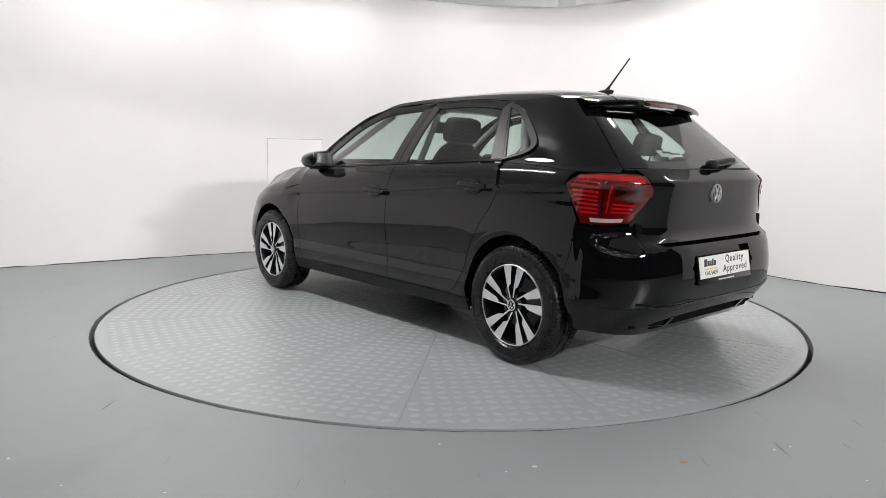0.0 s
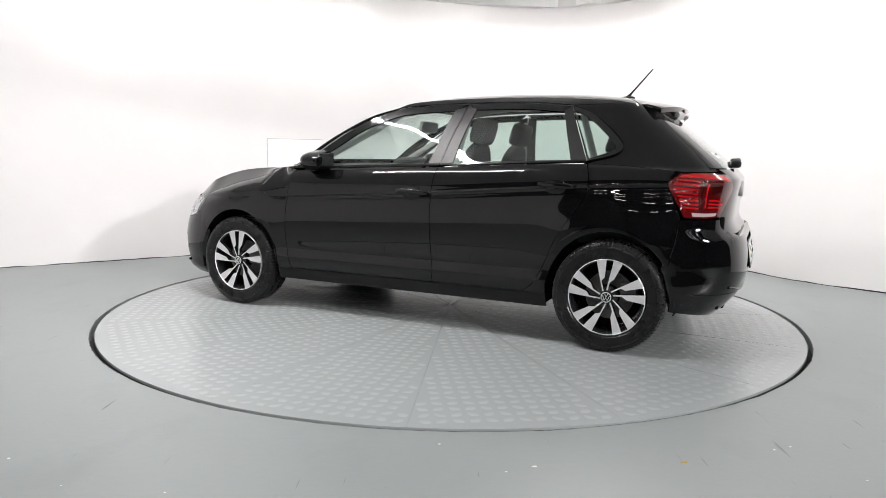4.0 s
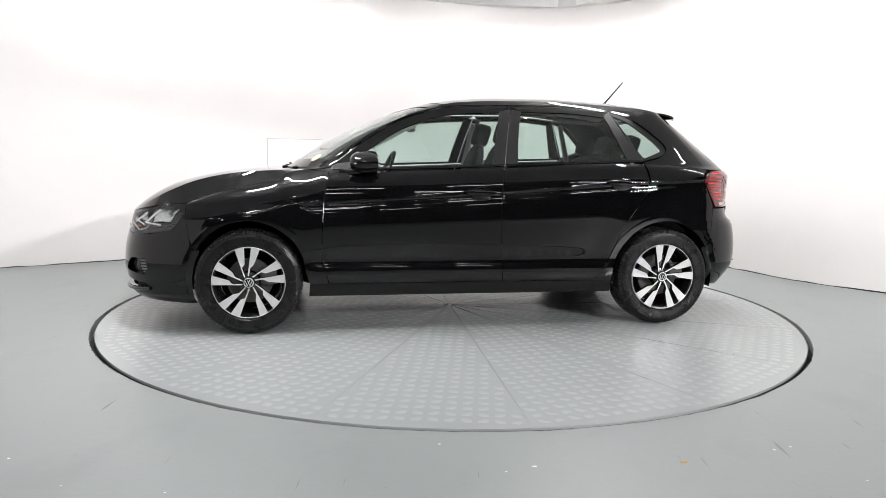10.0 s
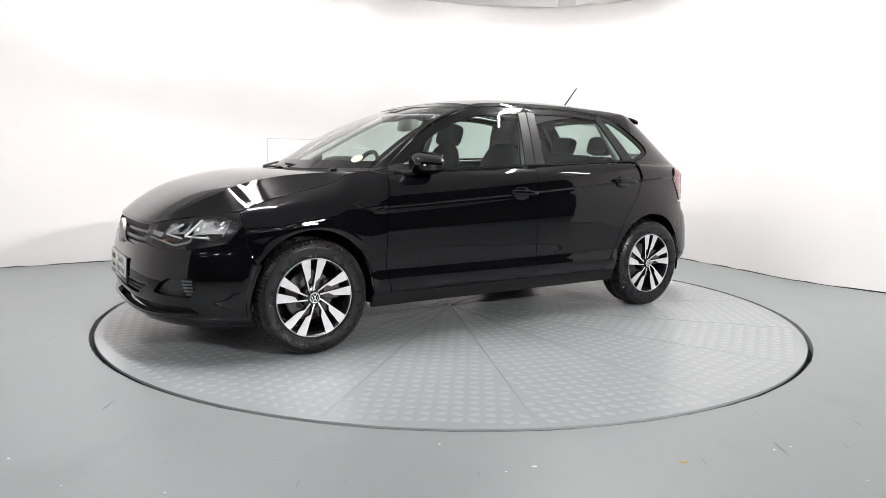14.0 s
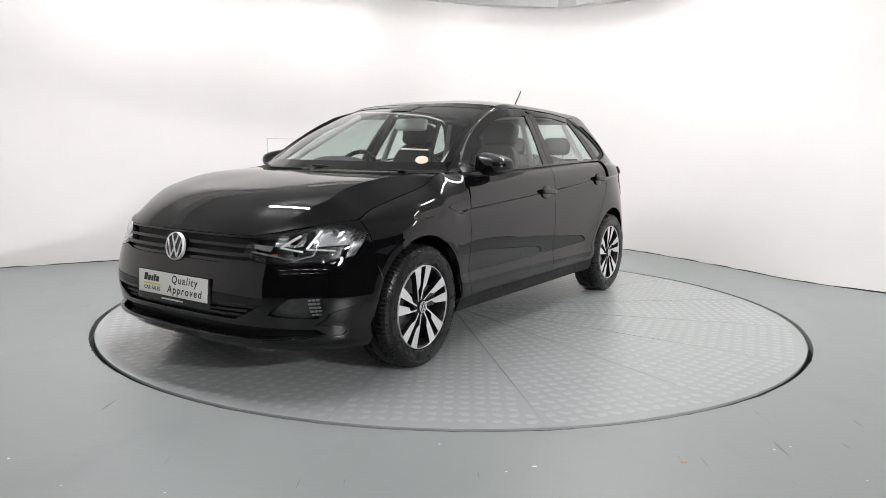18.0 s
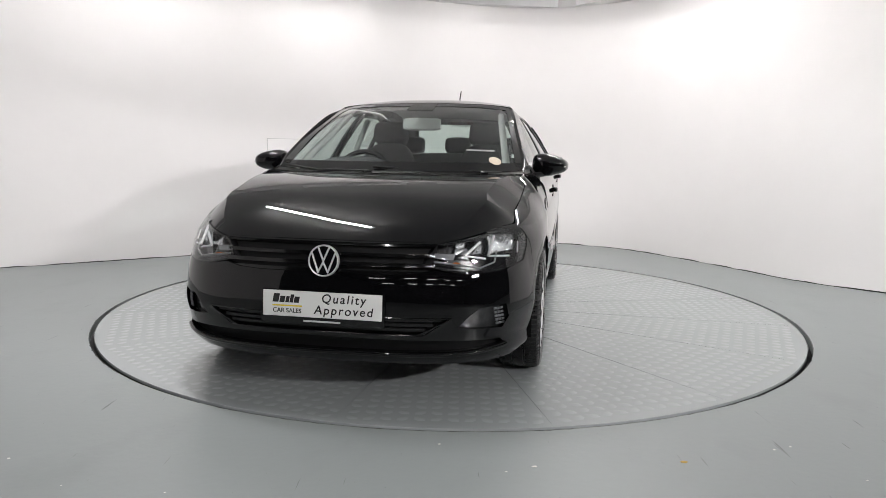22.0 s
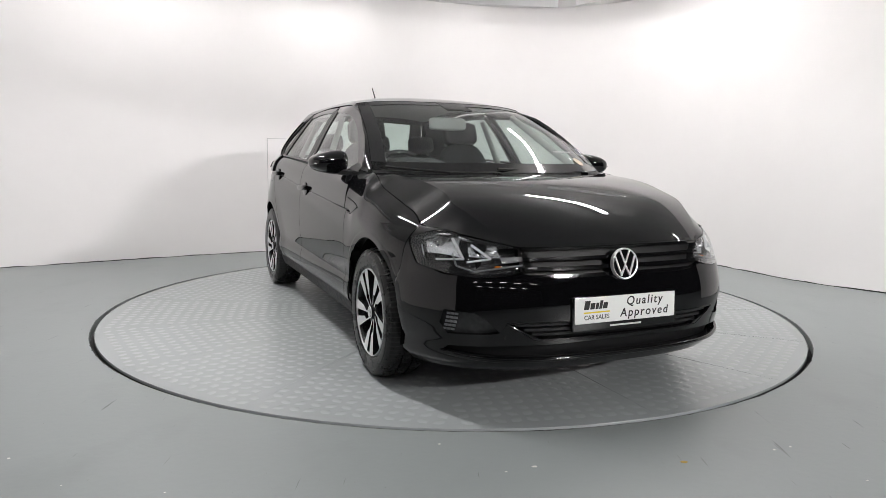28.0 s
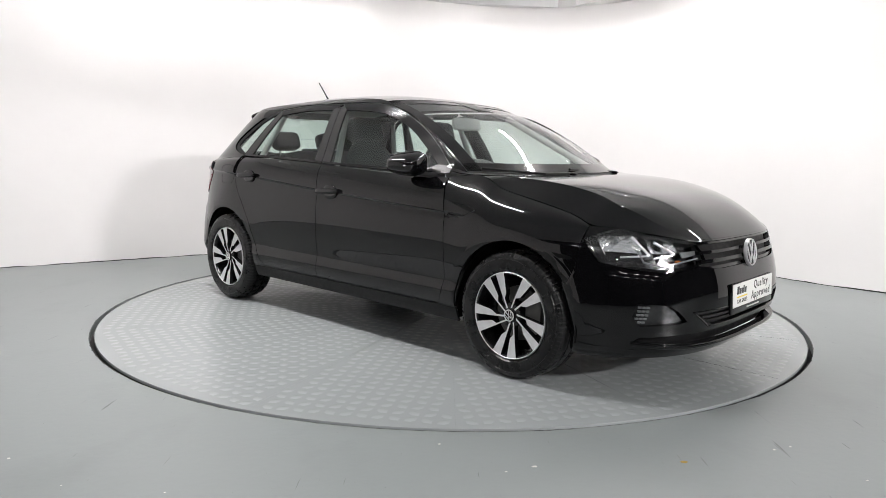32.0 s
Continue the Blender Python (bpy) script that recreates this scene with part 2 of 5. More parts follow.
def rod(a, b, r0, r1=None, seg=12, bm=None):
    bm = bm or bmesh.new()
    a, b = Vector(a), Vector(b)
    r1 = r0 if r1 is None else r1
    m = Matrix.Translation((a + b) / 2) @ (b - a).to_track_quat("Z", "Y").to_matrix().to_4x4()
    bmesh.ops.create_cone(bm, cap_ends=True, segments=seg, radius1=r0, radius2=r1, depth=(b - a).length, matrix=m)
    return bm


def tube_path(points, r, seg=10, bm=None):
    bm = bm or bmesh.new()
    p = [Vector(q) for q in points]
    rings = []
    for i, q in enumerate(p):
        way = (p[min(i + 1, len(p) - 1)] - p[max(i - 1, 0)]).normalized()
        rot = way.to_track_quat("Z", "Y").to_matrix()
        rings.append([bm.verts.new(q + rot @ Vector((r * math.cos(2 * math.pi * k / seg), r * math.sin(2 * math.pi * k / seg), 0))) for k in range(seg)])
    for a, b in zip(rings, rings[1:]):
        for k in range(seg):
            bm.faces.new((a[k], a[(k + 1) % seg], b[(k + 1) % seg], b[k]))
    bm.faces.new(rings[0][::-1])
    bm.faces.new(rings[-1])
    return bm


def pillow(sx, sy, sz, at=(0, 0, 0), power=3.2, seg=28, rings=18, bm=None, turn=None, taper=0.0):
    """A rounded block (superellipsoid); taper narrows it towards its top."""
    bm = bm or bmesh.new()
    def e(c, p):
        return math.copysign(abs(c) ** (2 / p), c)
    grid = []
    for i in range(rings + 1):
        b = -math.pi / 2 + math.pi * i / rings
        row = []
        for k in range(seg):
            a = 2 * math.pi * k / seg
            z = e(math.sin(b), power)
            w = e(math.cos(b), power) * (1 - taper * (z + 1) / 2)
            v = Vector((sx / 2 * w * e(math.cos(a), power), sy / 2 * w * e(math.sin(a), power), sz / 2 * z))
            row.append(bm.verts.new(Vector(at) + (turn @ v if turn else v)))
        grid.append(row)
    for a, b in zip(grid, grid[1:]):
        for k in range(seg):
            bm.faces.new((a[k], a[(k + 1) % seg], b[(k + 1) % seg], b[k]))
    bmesh.ops.remove_doubles(bm, verts=grid[0] + grid[-1], dist=1e-6)
    return bm


def words(text, size, m, mat, parent, name="lettering", shear=0.0, space=1.0, depth=0.0004):
    """Raised lettering in the built-in font, as a mesh."""
    cu = bpy.data.curves.new("lettering", "FONT")
    cu.body, cu.size, cu.shear, cu.space_character, cu.extrude = text, size, shear, space, depth
    cu.offset = size * 0.012
    cu.align_x = cu.align_y = "CENTER"
    ob = bpy.data.objects.new("lettering", cu)
    scene.collection.objects.link(ob)
    me = bpy.data.meshes.new_from_object(ob.evaluated_get(bpy.context.evaluated_depsgraph_get()))
    bpy.data.objects.remove(ob)
    me.materials.clear()
    made = mesh_part(name, me, mat, parent, smooth=False)
    made.matrix_basis = m
    return made


# ---------------------------------------------------------------- the studio
WALL_HIGH = 2.8
# the run of the curved wall on the floor, from behind the camera round to its open end
WALL_RUN = [(-4.1, -6.3), (-5.1, -5.0), (-5.6, -2.2), (-5.5, -0.6), (-4.95, 0.55), (-4.0, 1.17), (-3.24, 1.68), (-2.45, 2.23),
            (-1.4, 2.82), (-0.42, 3.32), (0.4, 3.64), (1.0, 3.7), (1.5, 3.55), (2.0, 3.2), (2.42, 2.56), (2.77, 1.87), (3.06, 1.25), (3.53, 0.71), (4.2, 0.1), (4.75, -0.6), (5.05, -1.3)]


def curved_wall():
    run = resample(spline(WALL_RUN, 16), 190)
    way = np.gradient(run, axis=0)
    out = np.stack([-way[:, 1], way[:, 0]], 1) / np.linalg.norm(way, axis=1)[:, None]
    n = len(run)
    verts, faces = [], []
    for off, z in ((0, -0.002), (0, WALL_HIGH), (0.12, WALL_HIGH), (0.12, -0.002)):
        verts += [(x, y, z) for x, y in run + out * off]
    for k in range(4):
        a, b = k * n, ((k + 1) % 4) * n
        faces += [(a + i, b + i, b + i + 1, a + i + 1) for i in range(n - 1)]
    faces += [(0, n, 2 * n, 3 * n), (n - 1, 4 * n - 1, 3 * n - 1, 2 * n - 1)]
    ob = raw("wall_curved", verts, faces, "wall")
    tagged(ob, "white-painted curved studio wall round the turntable", "wall", kind="structure")
    # thin dirty joint line at the foot
    verts, faces = [], []
    jit = np.random.RandomState(4).uniform(0.002, 0.012, n)
    for off, z in ((-0.0015, 0.0005), (-0.0015, None)):
        for i, (x, y) in enumerate(run + out * off):
            verts.append((x, y, jit[i] if z is None else z))
    faces = [(i, n + i, n + i + 1, i + 1) for i in range(n - 1)]
    tagged(raw("baseboard_joint", verts, faces, "gap"), "dark uneven joint line at the foot of the white wall", "trim", kind="structure")
    return run


RUN = curved_wall()


def wall_point(x):
    far = RUN[70:150]
    i = int(np.argmin(np.abs(far[:, 0] - x)))
    d = far[i + 1] - far[i - 1]
    return far[i] + d * (x - far[i, 0]) / d[0], math.degrees(math.atan2(d[1], d[0]))


def ring_of(r, z, n=192, centre=(0, 0)):
    a = np.linspace(0, 2 * np.pi, n, endpoint=False)
    return np.stack([centre[0] + r * np.cos(a), centre[1] + r * np.sin(a), np.full(n, z)], 1)


DISC_R, PIT_R = 2.262, 2.290


def floor_sheet():
    n = 192
    rows = [ring_of(PIT_R, -0.05), ring_of(PIT_R, 0.0), ring_of(2.6, 0.0), ring_of(3.5, 0.0), ring_of(6.0, 0.0), ring_of(40.0, 0.0)]
    verts = np.vstack(rows)
    faces = [(a * n + i, a * n + (i + 1) % n, (a + 1) * n + (i + 1) % n, (a + 1) * n + i) for a in range(len(rows) - 1) for i in range(n)]
    faces = [f[::-1] for f in faces]
    tagged(raw("floor", verts, faces, "floor"), "grey painted concrete studio floor with scuffs", "floor", kind="structure")
    tagged(raw("pit_floor", ring_of(PIT_R + 0.05, -0.05), [tuple(range(n))], "gap"), "dark bottom of the turntable pit", "floor", kind="structure")


floor_sheet()


def ceilings():
    # white ceiling over the studio, dark hall behind the camera
    bm = box_bm(13.0, 9.5, 0.12, (-0.5, 0.45, WALL_HIGH + 0.062))
    tagged(part("ceiling", bm, "ceiling_dark", smooth=False), "plain pale grey studio ceiling", "ceiling", kind="structure")
    for name, sx, sy, sz, at in (("wall_hall_back", 24, 0.2, 4.6, (3, -17, 2.3)), ("wall_hall_west", 0.2, 14.0, 4.6, (-6.2, -11.0, 2.3)),
                                 ("wall_hall_east", 0.2, 22, 4.6, (11, -6, 2.3)), ("wall_hall_north", 8.0, 0.2, 4.6, (7.9, 4.6, 2.3))):
        tagged(part(name, box_bm(sx, sy, sz, at), "dark_hall", smooth=False), "dark wall of the hall beyond the studio", "wall", kind="structure")
    tagged(part("ceiling_hall", box_bm(24, 22, 0.2, (3, -6, 4.7)), "dark_hall", smooth=False), "dark hall ceiling above the studio", "ceiling", kind="structure")


ceilings()


def tube_light(at, turn, long=1.5, mat="tube", label="lit white tube light under the studio ceiling", wide=0.07, tip=0):
    thing = new("tube_light")
    tagged(thing, label, "tube light", group="tube lights")
    part("housing", box_bm(long + 0.05, wide + 0.03, 0.04, (0, 0, 0.02), 0.006), "housing", thing)
    bm = bmesh.new()
    prof = [(wide / 2 * math.cos(a), -0.022 * math.sin(a)) for a in np.linspace(0, math.pi, 9)]
    rows = [[bm.verts.new((x, y, z)) for y, z in prof] for x in (-long / 2, long / 2)]
    for k in range(8):
        bm.faces.new((rows[0][k], rows[0][k + 1], rows[1][k + 1], rows[1][k]))
    bm.faces.new(rows[0])
    bm.faces.new(rows[1])
    bmesh.ops.recalc_face_normals(bm, faces=bm.faces)
    part("diffuser", bm, mat, thing, "glowing white diffuser")
    thing.matrix_basis = pose(at[0], at[1], at[2], tip, 0, turn)
    return thing


# a ring of tubes over the turntable, and one out by the open end of the wall
tube_light((-1.36, -1.02, WALL_HIGH - 0.042), -48, 1.6, "left_tube", wide=0.05)
tube_light((1.36, 0.52, WALL_HIGH - 0.042), -63, 1.9, wide=0.05)
# added fill tubes, no fittings of the studio: they even out the far wall
fill_first = tube_light((-3.45, 0.45, WALL_HIGH - 0.042), 50, 1.2, "added_fill_tube", "added dim fill tube that brightens the far studio wall", wide=0.12)
# added shield, out of view: keeps the fill tubes out of the bonnet's reflections
part("shield", box_bm(1.28, 0.008, 0.15, (0, -0.105, -0.05), 0.002), "housing", fill_first, "added white shield that blocks the fill tube towards the car", smooth=False)
for x, y, turn in ((-2.55, 1.4, 33), (-1.15, 2.25, 28), (0.45, 2.85, 8), (1.75, 2.3, -52)):
    copy_thing(fill_first, pose(x, y, WALL_HIGH - 0.042, 0, 0, turn))
tube_light((3.7, -0.55, WALL_HIGH - 0.042), -8, 1.2, "end_tube", "lit white tube light by the open end of the wall", 0.05)


def hung_tubes(places, mat, z, tip):
    """Tubes on wires from the hall ceiling, tipped towards the turntable."""
    made = None
    up = Vector((0, math.sin(radians(tip)), math.cos(radians(tip))))
    for x, y, turn in places:
        if made is None:
            made = tube_light((x, y, z), turn, 1.18, mat, "lit white tube light hung behind the camera", tip=tip)
            for d in (-0.45, 0.45):
                a = Vector((d, 0, 0.02))
                part("hanger", rod(a, a + up * (4.58 - z), 0.004, 0.004, 6), "housing", made, "thin hanging wire")
        else:
            copy_thing(made, pose(x, y, z, tip, 0, turn))


hung_tubes(((6.6, -7.3, 42), (6.78, -7.5, 42)), "side_tube", 3.5, 65)
hung_tubes(((-1.32, -5.5, 80),), "front_tube", 2.79, 0)
hall_first = None
for i, (x, y) in enumerate([(x + 0.35 * (y < -11), y) for y in (-9.2, -12.6, -16.0) for x in (-4.6, -1.55, 1.1, 3.6, 6.3)]):
    if hall_first is None:
        hall_first = tube_light((x, y, 4.56), 0, 1.2, "hall_tube", "lit tube light high in the dark hall")
    else:
        copy_thing(hall_first, pose(x, y, 4.56))


def wall_hatch():
    (x, y), turn = wall_point(-1.69)
    thing = new("wall_hatch")
    tagged(thing, "flush white access hatch in the studio wall", "hatch")
    part("joint", box_bm(0.60, 0.006, 1.205, (0, 0, 0.6)), "joint", thing, "thin grey joint round the hatch", smooth=False)
    part("panel", box_bm(0.592, 0.012, 1.197, (0, -0.002, 0.6), 0.002), "wall", thing)
    thing.matrix_basis = pose(x, y, 0, 0, 0, turn)


wall_hatch()


# ---------------------------------------------------------------- the turntable
turntable = new("turntable")
tagged(turntable, "round grey-painted chequer-plate car turntable", "turntable")


def turntable_parts():
    n, wedges = 12, 16
    step = 2 * math.pi / wedges
    a0 = radians(-1.8)
    for k in range(wedges):
        lo, hi = a0 + k * step + 0.00015, a0 + (k + 1) * step - 0.00015
        angles = np.linspace(lo, hi, n + 1)
        verts = [(0.02 * math.cos((lo + hi) / 2), 0.02 * math.sin((lo + hi) / 2), 0.0)]
        verts += [(DISC_R * math.cos(a), DISC_R * math.sin(a), 0.0) for a in angles]
        top = len(verts)
        verts += [(x, y, -0.045) for x, y, _ in verts]
        faces = [tuple(range(top))] + [(i, top + i, top + (i + 1) % top, (i + 1) % top) for i in range(top)]
        plate = raw("plate", verts, faces, "disc", turntable, smooth=False)
        # raised lozenges, each plate with its own grain
        mid = (lo + hi) / 2
        pitch = 0.068
        c, s = math.cos(mid), math.sin(mid)
        us, vs = np.meshgrid(np.arange(0.06, DISC_R, pitch), np.arange(-0.5, 0.5, pitch))
        odd = (np.round((us - 0.06) / pitch) + np.round((vs + 0.5) / pitch)).astype(int) % 2
        us, vs, odd = us.ravel(), vs.ravel(), odd.ravel()
        r, ang = np.hypot(us, vs), np.arctan2(vs, us)
        ok = (r < DISC_R - 0.034) & (np.abs(ang) * r < step / 2 * r - 0.022) & (r > 0.14)
        us, vs, odd = us[ok], vs[ok], odd[ok]
        L, B, h = 0.0320, 0.0205, 0.0022
        base = np.array([(-L, 0, 0.0), (-L * .35, -B, 0.0), (L * .35, -B, 0.0), (L, 0, 0.0), (L * .35, B, 0.0), (-L * .35, B, 0.0),
                         (-L * .6, 0, h), (0, -B * .45, h), (L * .6, 0, h), (0, B * .45, h)])
        vv, ff = [], []
        quad = [(0, 1, 7, 6), (1, 2, 8, 7), (2, 3, 8), (3, 4, 8), (4, 5, 9, 8), (5, 0, 6, 9), (6, 7, 8, 9)]
        for i, (u, v, o) in enumerate(zip(us, vs, odd)):
            t = mid + (math.pi / 4 if o else -math.pi / 4)
            ct, st = math.cos(t), math.sin(t)
            x, y = u * c - v * s, u * s + v * c
            vv.append(np.stack([x + base[:, 0] * ct - base[:, 1] * st, y + base[:, 0] * st + base[:, 1] * ct, base[:, 2] + 0.0002], 1))
            ff += [tuple(q + i * 10 for q in f) for f in quad]
        tread = raw("tread", np.vstack(vv), ff, "tread", plate, smooth=True)
        tagged(tread, kind="stuff")
    part("bed", lathe([(DISC_R - 0.01, -0.0035), (0.001, -0.0035)], 96, "z"), "disc", turntable, "painted bed under the plates")
    lip = lathe([(DISC_R + 0.0016, -0.013), (DISC_R + 0.0016, -0.002), (DISC_R + 0.0004, 0.0002), (DISC_R - 0.004, 0.0004)], 192, "z")
    part("rim", lip, "disc", turntable, "grey-painted edge of the disc")
    # the edge is black below the grey rim
    part("skirt", lathe([(DISC_R + 0.0012, -0.045), (DISC_R + 0.0012, -0.013)], 192, "z"), "gap", turntable, "black lower edge of the disc, down in the gap")


def ragged_gap():
    """The worn black edge of the floor round the turntable."""
    n = 720
    rng = np.random.RandomState(11)
    worn = np.convolve(np.tile(rng.uniform(0, 1, n), 3), np.ones(5) / 5, "same")[n:2 * n]
    worn = 0.0015 + 0.012 * np.clip(worn - 0.5, 0, 1) ** 1.2 + 0.004 * (rng.uniform(0, 1, n) > 0.9)
    inner, outer = ring_of(PIT_R - 0.001, 0.0005, n), ring_of(1.0, 0.0005, n)
    outer[:, :2] *= (PIT_R + worn)[:, None]
    faces = [(i, n + i, n + (i + 1) % n, (i + 1) % n) for i in range(n)]
    tagged(raw("turntable_gap_edge", np.vstack([inner, outer]), faces, "gap", smooth=False), "worn black edge of the floor round the turntable", "trim", kind="structure")


ragged_gap()
turntable_parts()


# ---------------------------------------------------------------- the car: its surface
# x forward, y to the car's left, z up, origin on the ground midway between the axles
car = new("car")
tagged(car, "glossy black five-door hatchback standing on the turntable", "car")
AXLE, HUB_Z, TYRE_R, WHEEL_Z = 1.278, 0.296, 0.3065, 0.3045

crease_z = pch([-1.75, -1.1, -0.25, 0.5, 0.95, 1.5], [0.93, 0.900, 0.838, 0.79, 0.765, 0.74])
belt_z = pch([-1.7, -1.15, -0.25, 0.5, 0.85, 1.7], [1.00, 1.015, 0.980, 0.946, 0.935, 0.86])
section = pch([0.10, 0.18, 0.24, 0.29, 0.33, 0.36, 0.385, 0.41, 0.425, 0.45, 0.50, 0.56, 0.63, 0.68, 0.72, 0.76, 0.788, 0.795, 0.802, 0.812, 0.87, 0.93, 0.96, 1.0, 1.15, 1.28, 1.34, 1.38, 1.42],
              [0.77, 0.805, 0.832, 0.846, 0.858, 0.860, 0.8575, 0.852, 0.8505, 0.853, 0.860, 0.8655, 0.8685, 0.867, 0.8635, 0.857, 0.8505, 0.8525, 0.859, 0.8575, 0.847, 0.826, 0.803, 0.783, 0.712, 0.642, 0.603, 0.56, 0.49])
plain_section = pch([0.10, 0.24, 0.33, 0.40, 0.50, 0.63, 0.70, 0.76, 0.80, 0.85, 0.90, 0.93, 0.96, 1.0, 1.15, 1.42],
                    [0.77, 0.832, 0.857, 0.8575, 0.862, 0.8685, 0.867, 0.864, 0.860, 0.852, 0.840, 0.826, 0.803, 0.783, 0.712, 0.49])
nose_x = pch([0.13, 0.19, 0.25, 0.31, 0.38, 0.46, 0.53, 0.60, 0.68, 0.74, 0.80], [1.93, 2.03, 2.072, 2.076, 2.086, 2.082, 2.069, 2.050, 2.031, 2.005, 1.97])
tail_x = pch([0.13, 0.19, 0.26, 0.36, 0.46, 0.58, 0.64, 0.665, 0.72, 0.85, 0.925, 0.938, 0.948, 0.97, 1.0, 1.13, 1.27, 1.38],
             [-1.74, -1.80, -1.87, -1.934, -1.953, -1.942, -1.922, -1.885, -1.862, -1.872, -1.881, -1.881, -1.875, -1.857, -1.830, -1.678, -1.505, -1.37])
hood_edge_z = pch([0.80, 0.95, 1.06, 1.16, 1.37, 1.62, 1.8], [0.975, 0.955, 0.925, 0.875, 0.832, 0.768, 0.72])


def to_q(x, z):
    """Height as a level of the body's section, so that the creases are level lines."""
    c, b = crease_z(x), belt_z(x)
    return np.where(z < 0.4, z, np.where(z < c, 0.4 + (z - 0.4) / (c - 0.4) * 0.4,
                    np.where(z < b, 0.8 + (z - c) / (b - c) * 0.16, 0.96 + (z - b) / (1.34 - b) * 0.38)))


def from_q(x, q):
    c, b = crease_z(x), belt_z(x)
    return np.where(q < 0.4, q, np.where(q < 0.8, 0.4 + (q - 0.4) / 0.4 * (c - 0.4),
                    np.where(q < 0.96, c + (q - 0.8) / 0.16 * (b - c), b + (q - 0.96) / 0.38 * (1.34 - b))))


def wide(x, z):
    """Half width of the body before the ends are rounded."""
    q = to_q(x, z)
    w = section(q)
    # the shoulder crease fades out in the front wing
    t = np.clip((x - 0.88) / 0.14, 0, 1)
    w = w + (plain_section(q) - w) * t * t * (3 - 2 * t)
    for ax in (AXLE, -AXLE):
        r = np.hypot(x - ax, z - HUB_Z)
        e = np.clip((0.402 - r) / 0.014, 0, 1)
        w = w + (0.005 * np.exp(-((r - 0.39) / 0.09) ** 2) + 0.001 * e * e * (3 - 2 * e)) * np.clip((z - 0.16) / 0.1, 0, 1)
    # the wings roll in towards the bonnet
    t = np.clip((x - 0.80) / 0.30, 0, 1)
    k = np.clip((z - hood_edge_z(x) + 0.17) / 0.17, 0, 1.15)
    w = w - 0.085 * t * t * (3 - 2 * t) * k ** 2.2
    # the cabin narrows towards the foot of the windscreen
    t = np.clip((x - 0.15) / 0.65, 0, 1)
    k = np.clip((z - 0.90) / 0.09, 0, 1) * np.clip((1.36 - z) / 0.3, 0, 1)
    w = w - 0.034 * t * t * (3 - 2 * t) * k
    t = np.clip((x + 0.10) / 0.45, 0, 1)
    w = w - 0.027 * t * t * (3 - 2 * t) * np.clip((z - 0.99) / 0.16, 0, 1) * np.clip((1.42 - z) / 0.10, 0, 1)
    # and draws in behind the front pillars
    t = np.clip((0.1 - x) / 0.45, 0, 1)
    w = w - 0.022 * t * t * (3 - 2 * t) * np.clip((z - 1.0) / 0.32, 0, 1)
    # the nose keeps its width down to the lip
    w = w + np.clip(0.852 - w, 0, None) * np.clip((x - 1.50) / 0.12, 0, 1) * np.clip((0.36 - z) / 0.05, 0, 1) * np.clip((z - 0.16) / 0.06, 0, 1)
    # the bumpers' corners lean back from a fold over the fog lamps
    lean = 0.012 * np.exp(-((z - 0.40) / 0.06) ** 2) - 0.018 * np.exp(-((z - 0.60) / 0.07) ** 2)
    w = w + lean * (np.clip((x - 1.45) / 0.2, 0, 1) + np.clip((-1.45 - x) / 0.2, 0, 1))
    # the shoulders draw in towards the tail
    t = np.clip((-1.15 - x) / 0.5, 0, 1)
    k = np.clip((z - 0.60) / 0.25, 0, 1)
    return w * (1 - 0.04 * t * t * (3 - 2 * t) * k)


FA, FB, RA, RB = 4.4, 3.2, 3.2, 5.0
R0 = -1.2  # where the tail begins to round in


def side_y(x, z):
    x, z = np.asarray(x, float), np.asarray(z, float)
    uf = np.clip((x - 0.9) / (nose_x(z) - 0.9), 0, 1)
    ur = np.clip((R0 - x) / (R0 - tail_x(z)), 0, 1)
    return wide(x, z) * (1 - uf ** FA) ** (1 / FB) * (1 - ur ** RA) ** (1 / RB)


def on_side(xz):
    x, z = xz[..., 0], xz[..., 1]
    return np.stack([x, side_y(x, z), z], -1)


def on_side_q(xq):
    return on_side(np.stack([xq[..., 0], from_q(xq[..., 0], xq[..., 1])], -1))


def on_front(az):
    """a: 0 at the middle of the nose, pi/2 where the nose meets the side."""
    a, z = np.clip(az[..., 0], 0, math.pi / 2), az[..., 1]
    x = 0.9 + (nose_x(z) - 0.9) * np.cos(a) ** (2 / FA)
    return np.stack([x, wide(x, z) * np.sin(a) ** (2 / FB), z], -1)


def on_rear(az):
    a, z = np.clip(az[..., 0], 0, math.pi / 2), az[..., 1]
    x = R0 + (tail_x(z) - R0) * np.cos(a) ** (2 / RA)
    return np.stack([x, wide(x, z) * np.sin(a) ** (2 / RB), z], -1)


def find_a(surface, index, value, z):
    """The angle (or angles) at which an end surface has that x (index 0) or y (index 1) at height z."""
    value, z = np.broadcast_arrays(np.asarray(value, float), np.asarray(z, float))
    lo, hi = np.zeros(z.shape), np.full(z.shape, math.pi / 2)
    at = lambda a: surface(np.stack([a, z], -1))[..., index]
    sign = np.where(at(hi) > at(lo), 1.0, -1.0)
    for _ in range(26):
        mid = (lo + hi) / 2
        low = (at(mid) - value) * sign < 0
        lo, hi = np.where(low, mid, lo), np.where(low, hi, mid)
    mid = (lo + hi) / 2
    return float(mid) if mid.ndim == 0 else mid


def across(surface, ys, zs):
    """Points of an end surface at heights zs (rows) and half widths ys (signed)."""
    ys, zs = np.broadcast_arrays(ys, zs)
    a = find_a(surface, 1, np.maximum(np.abs(ys), 1e-4), zs)
    g = surface(np.stack([a, zs], -1))
    g[..., 1] *= np.where(ys < 0, -1, 1)
    return g


def fy(y, z):
    return (find_a(on_front, 1, y, z), z)


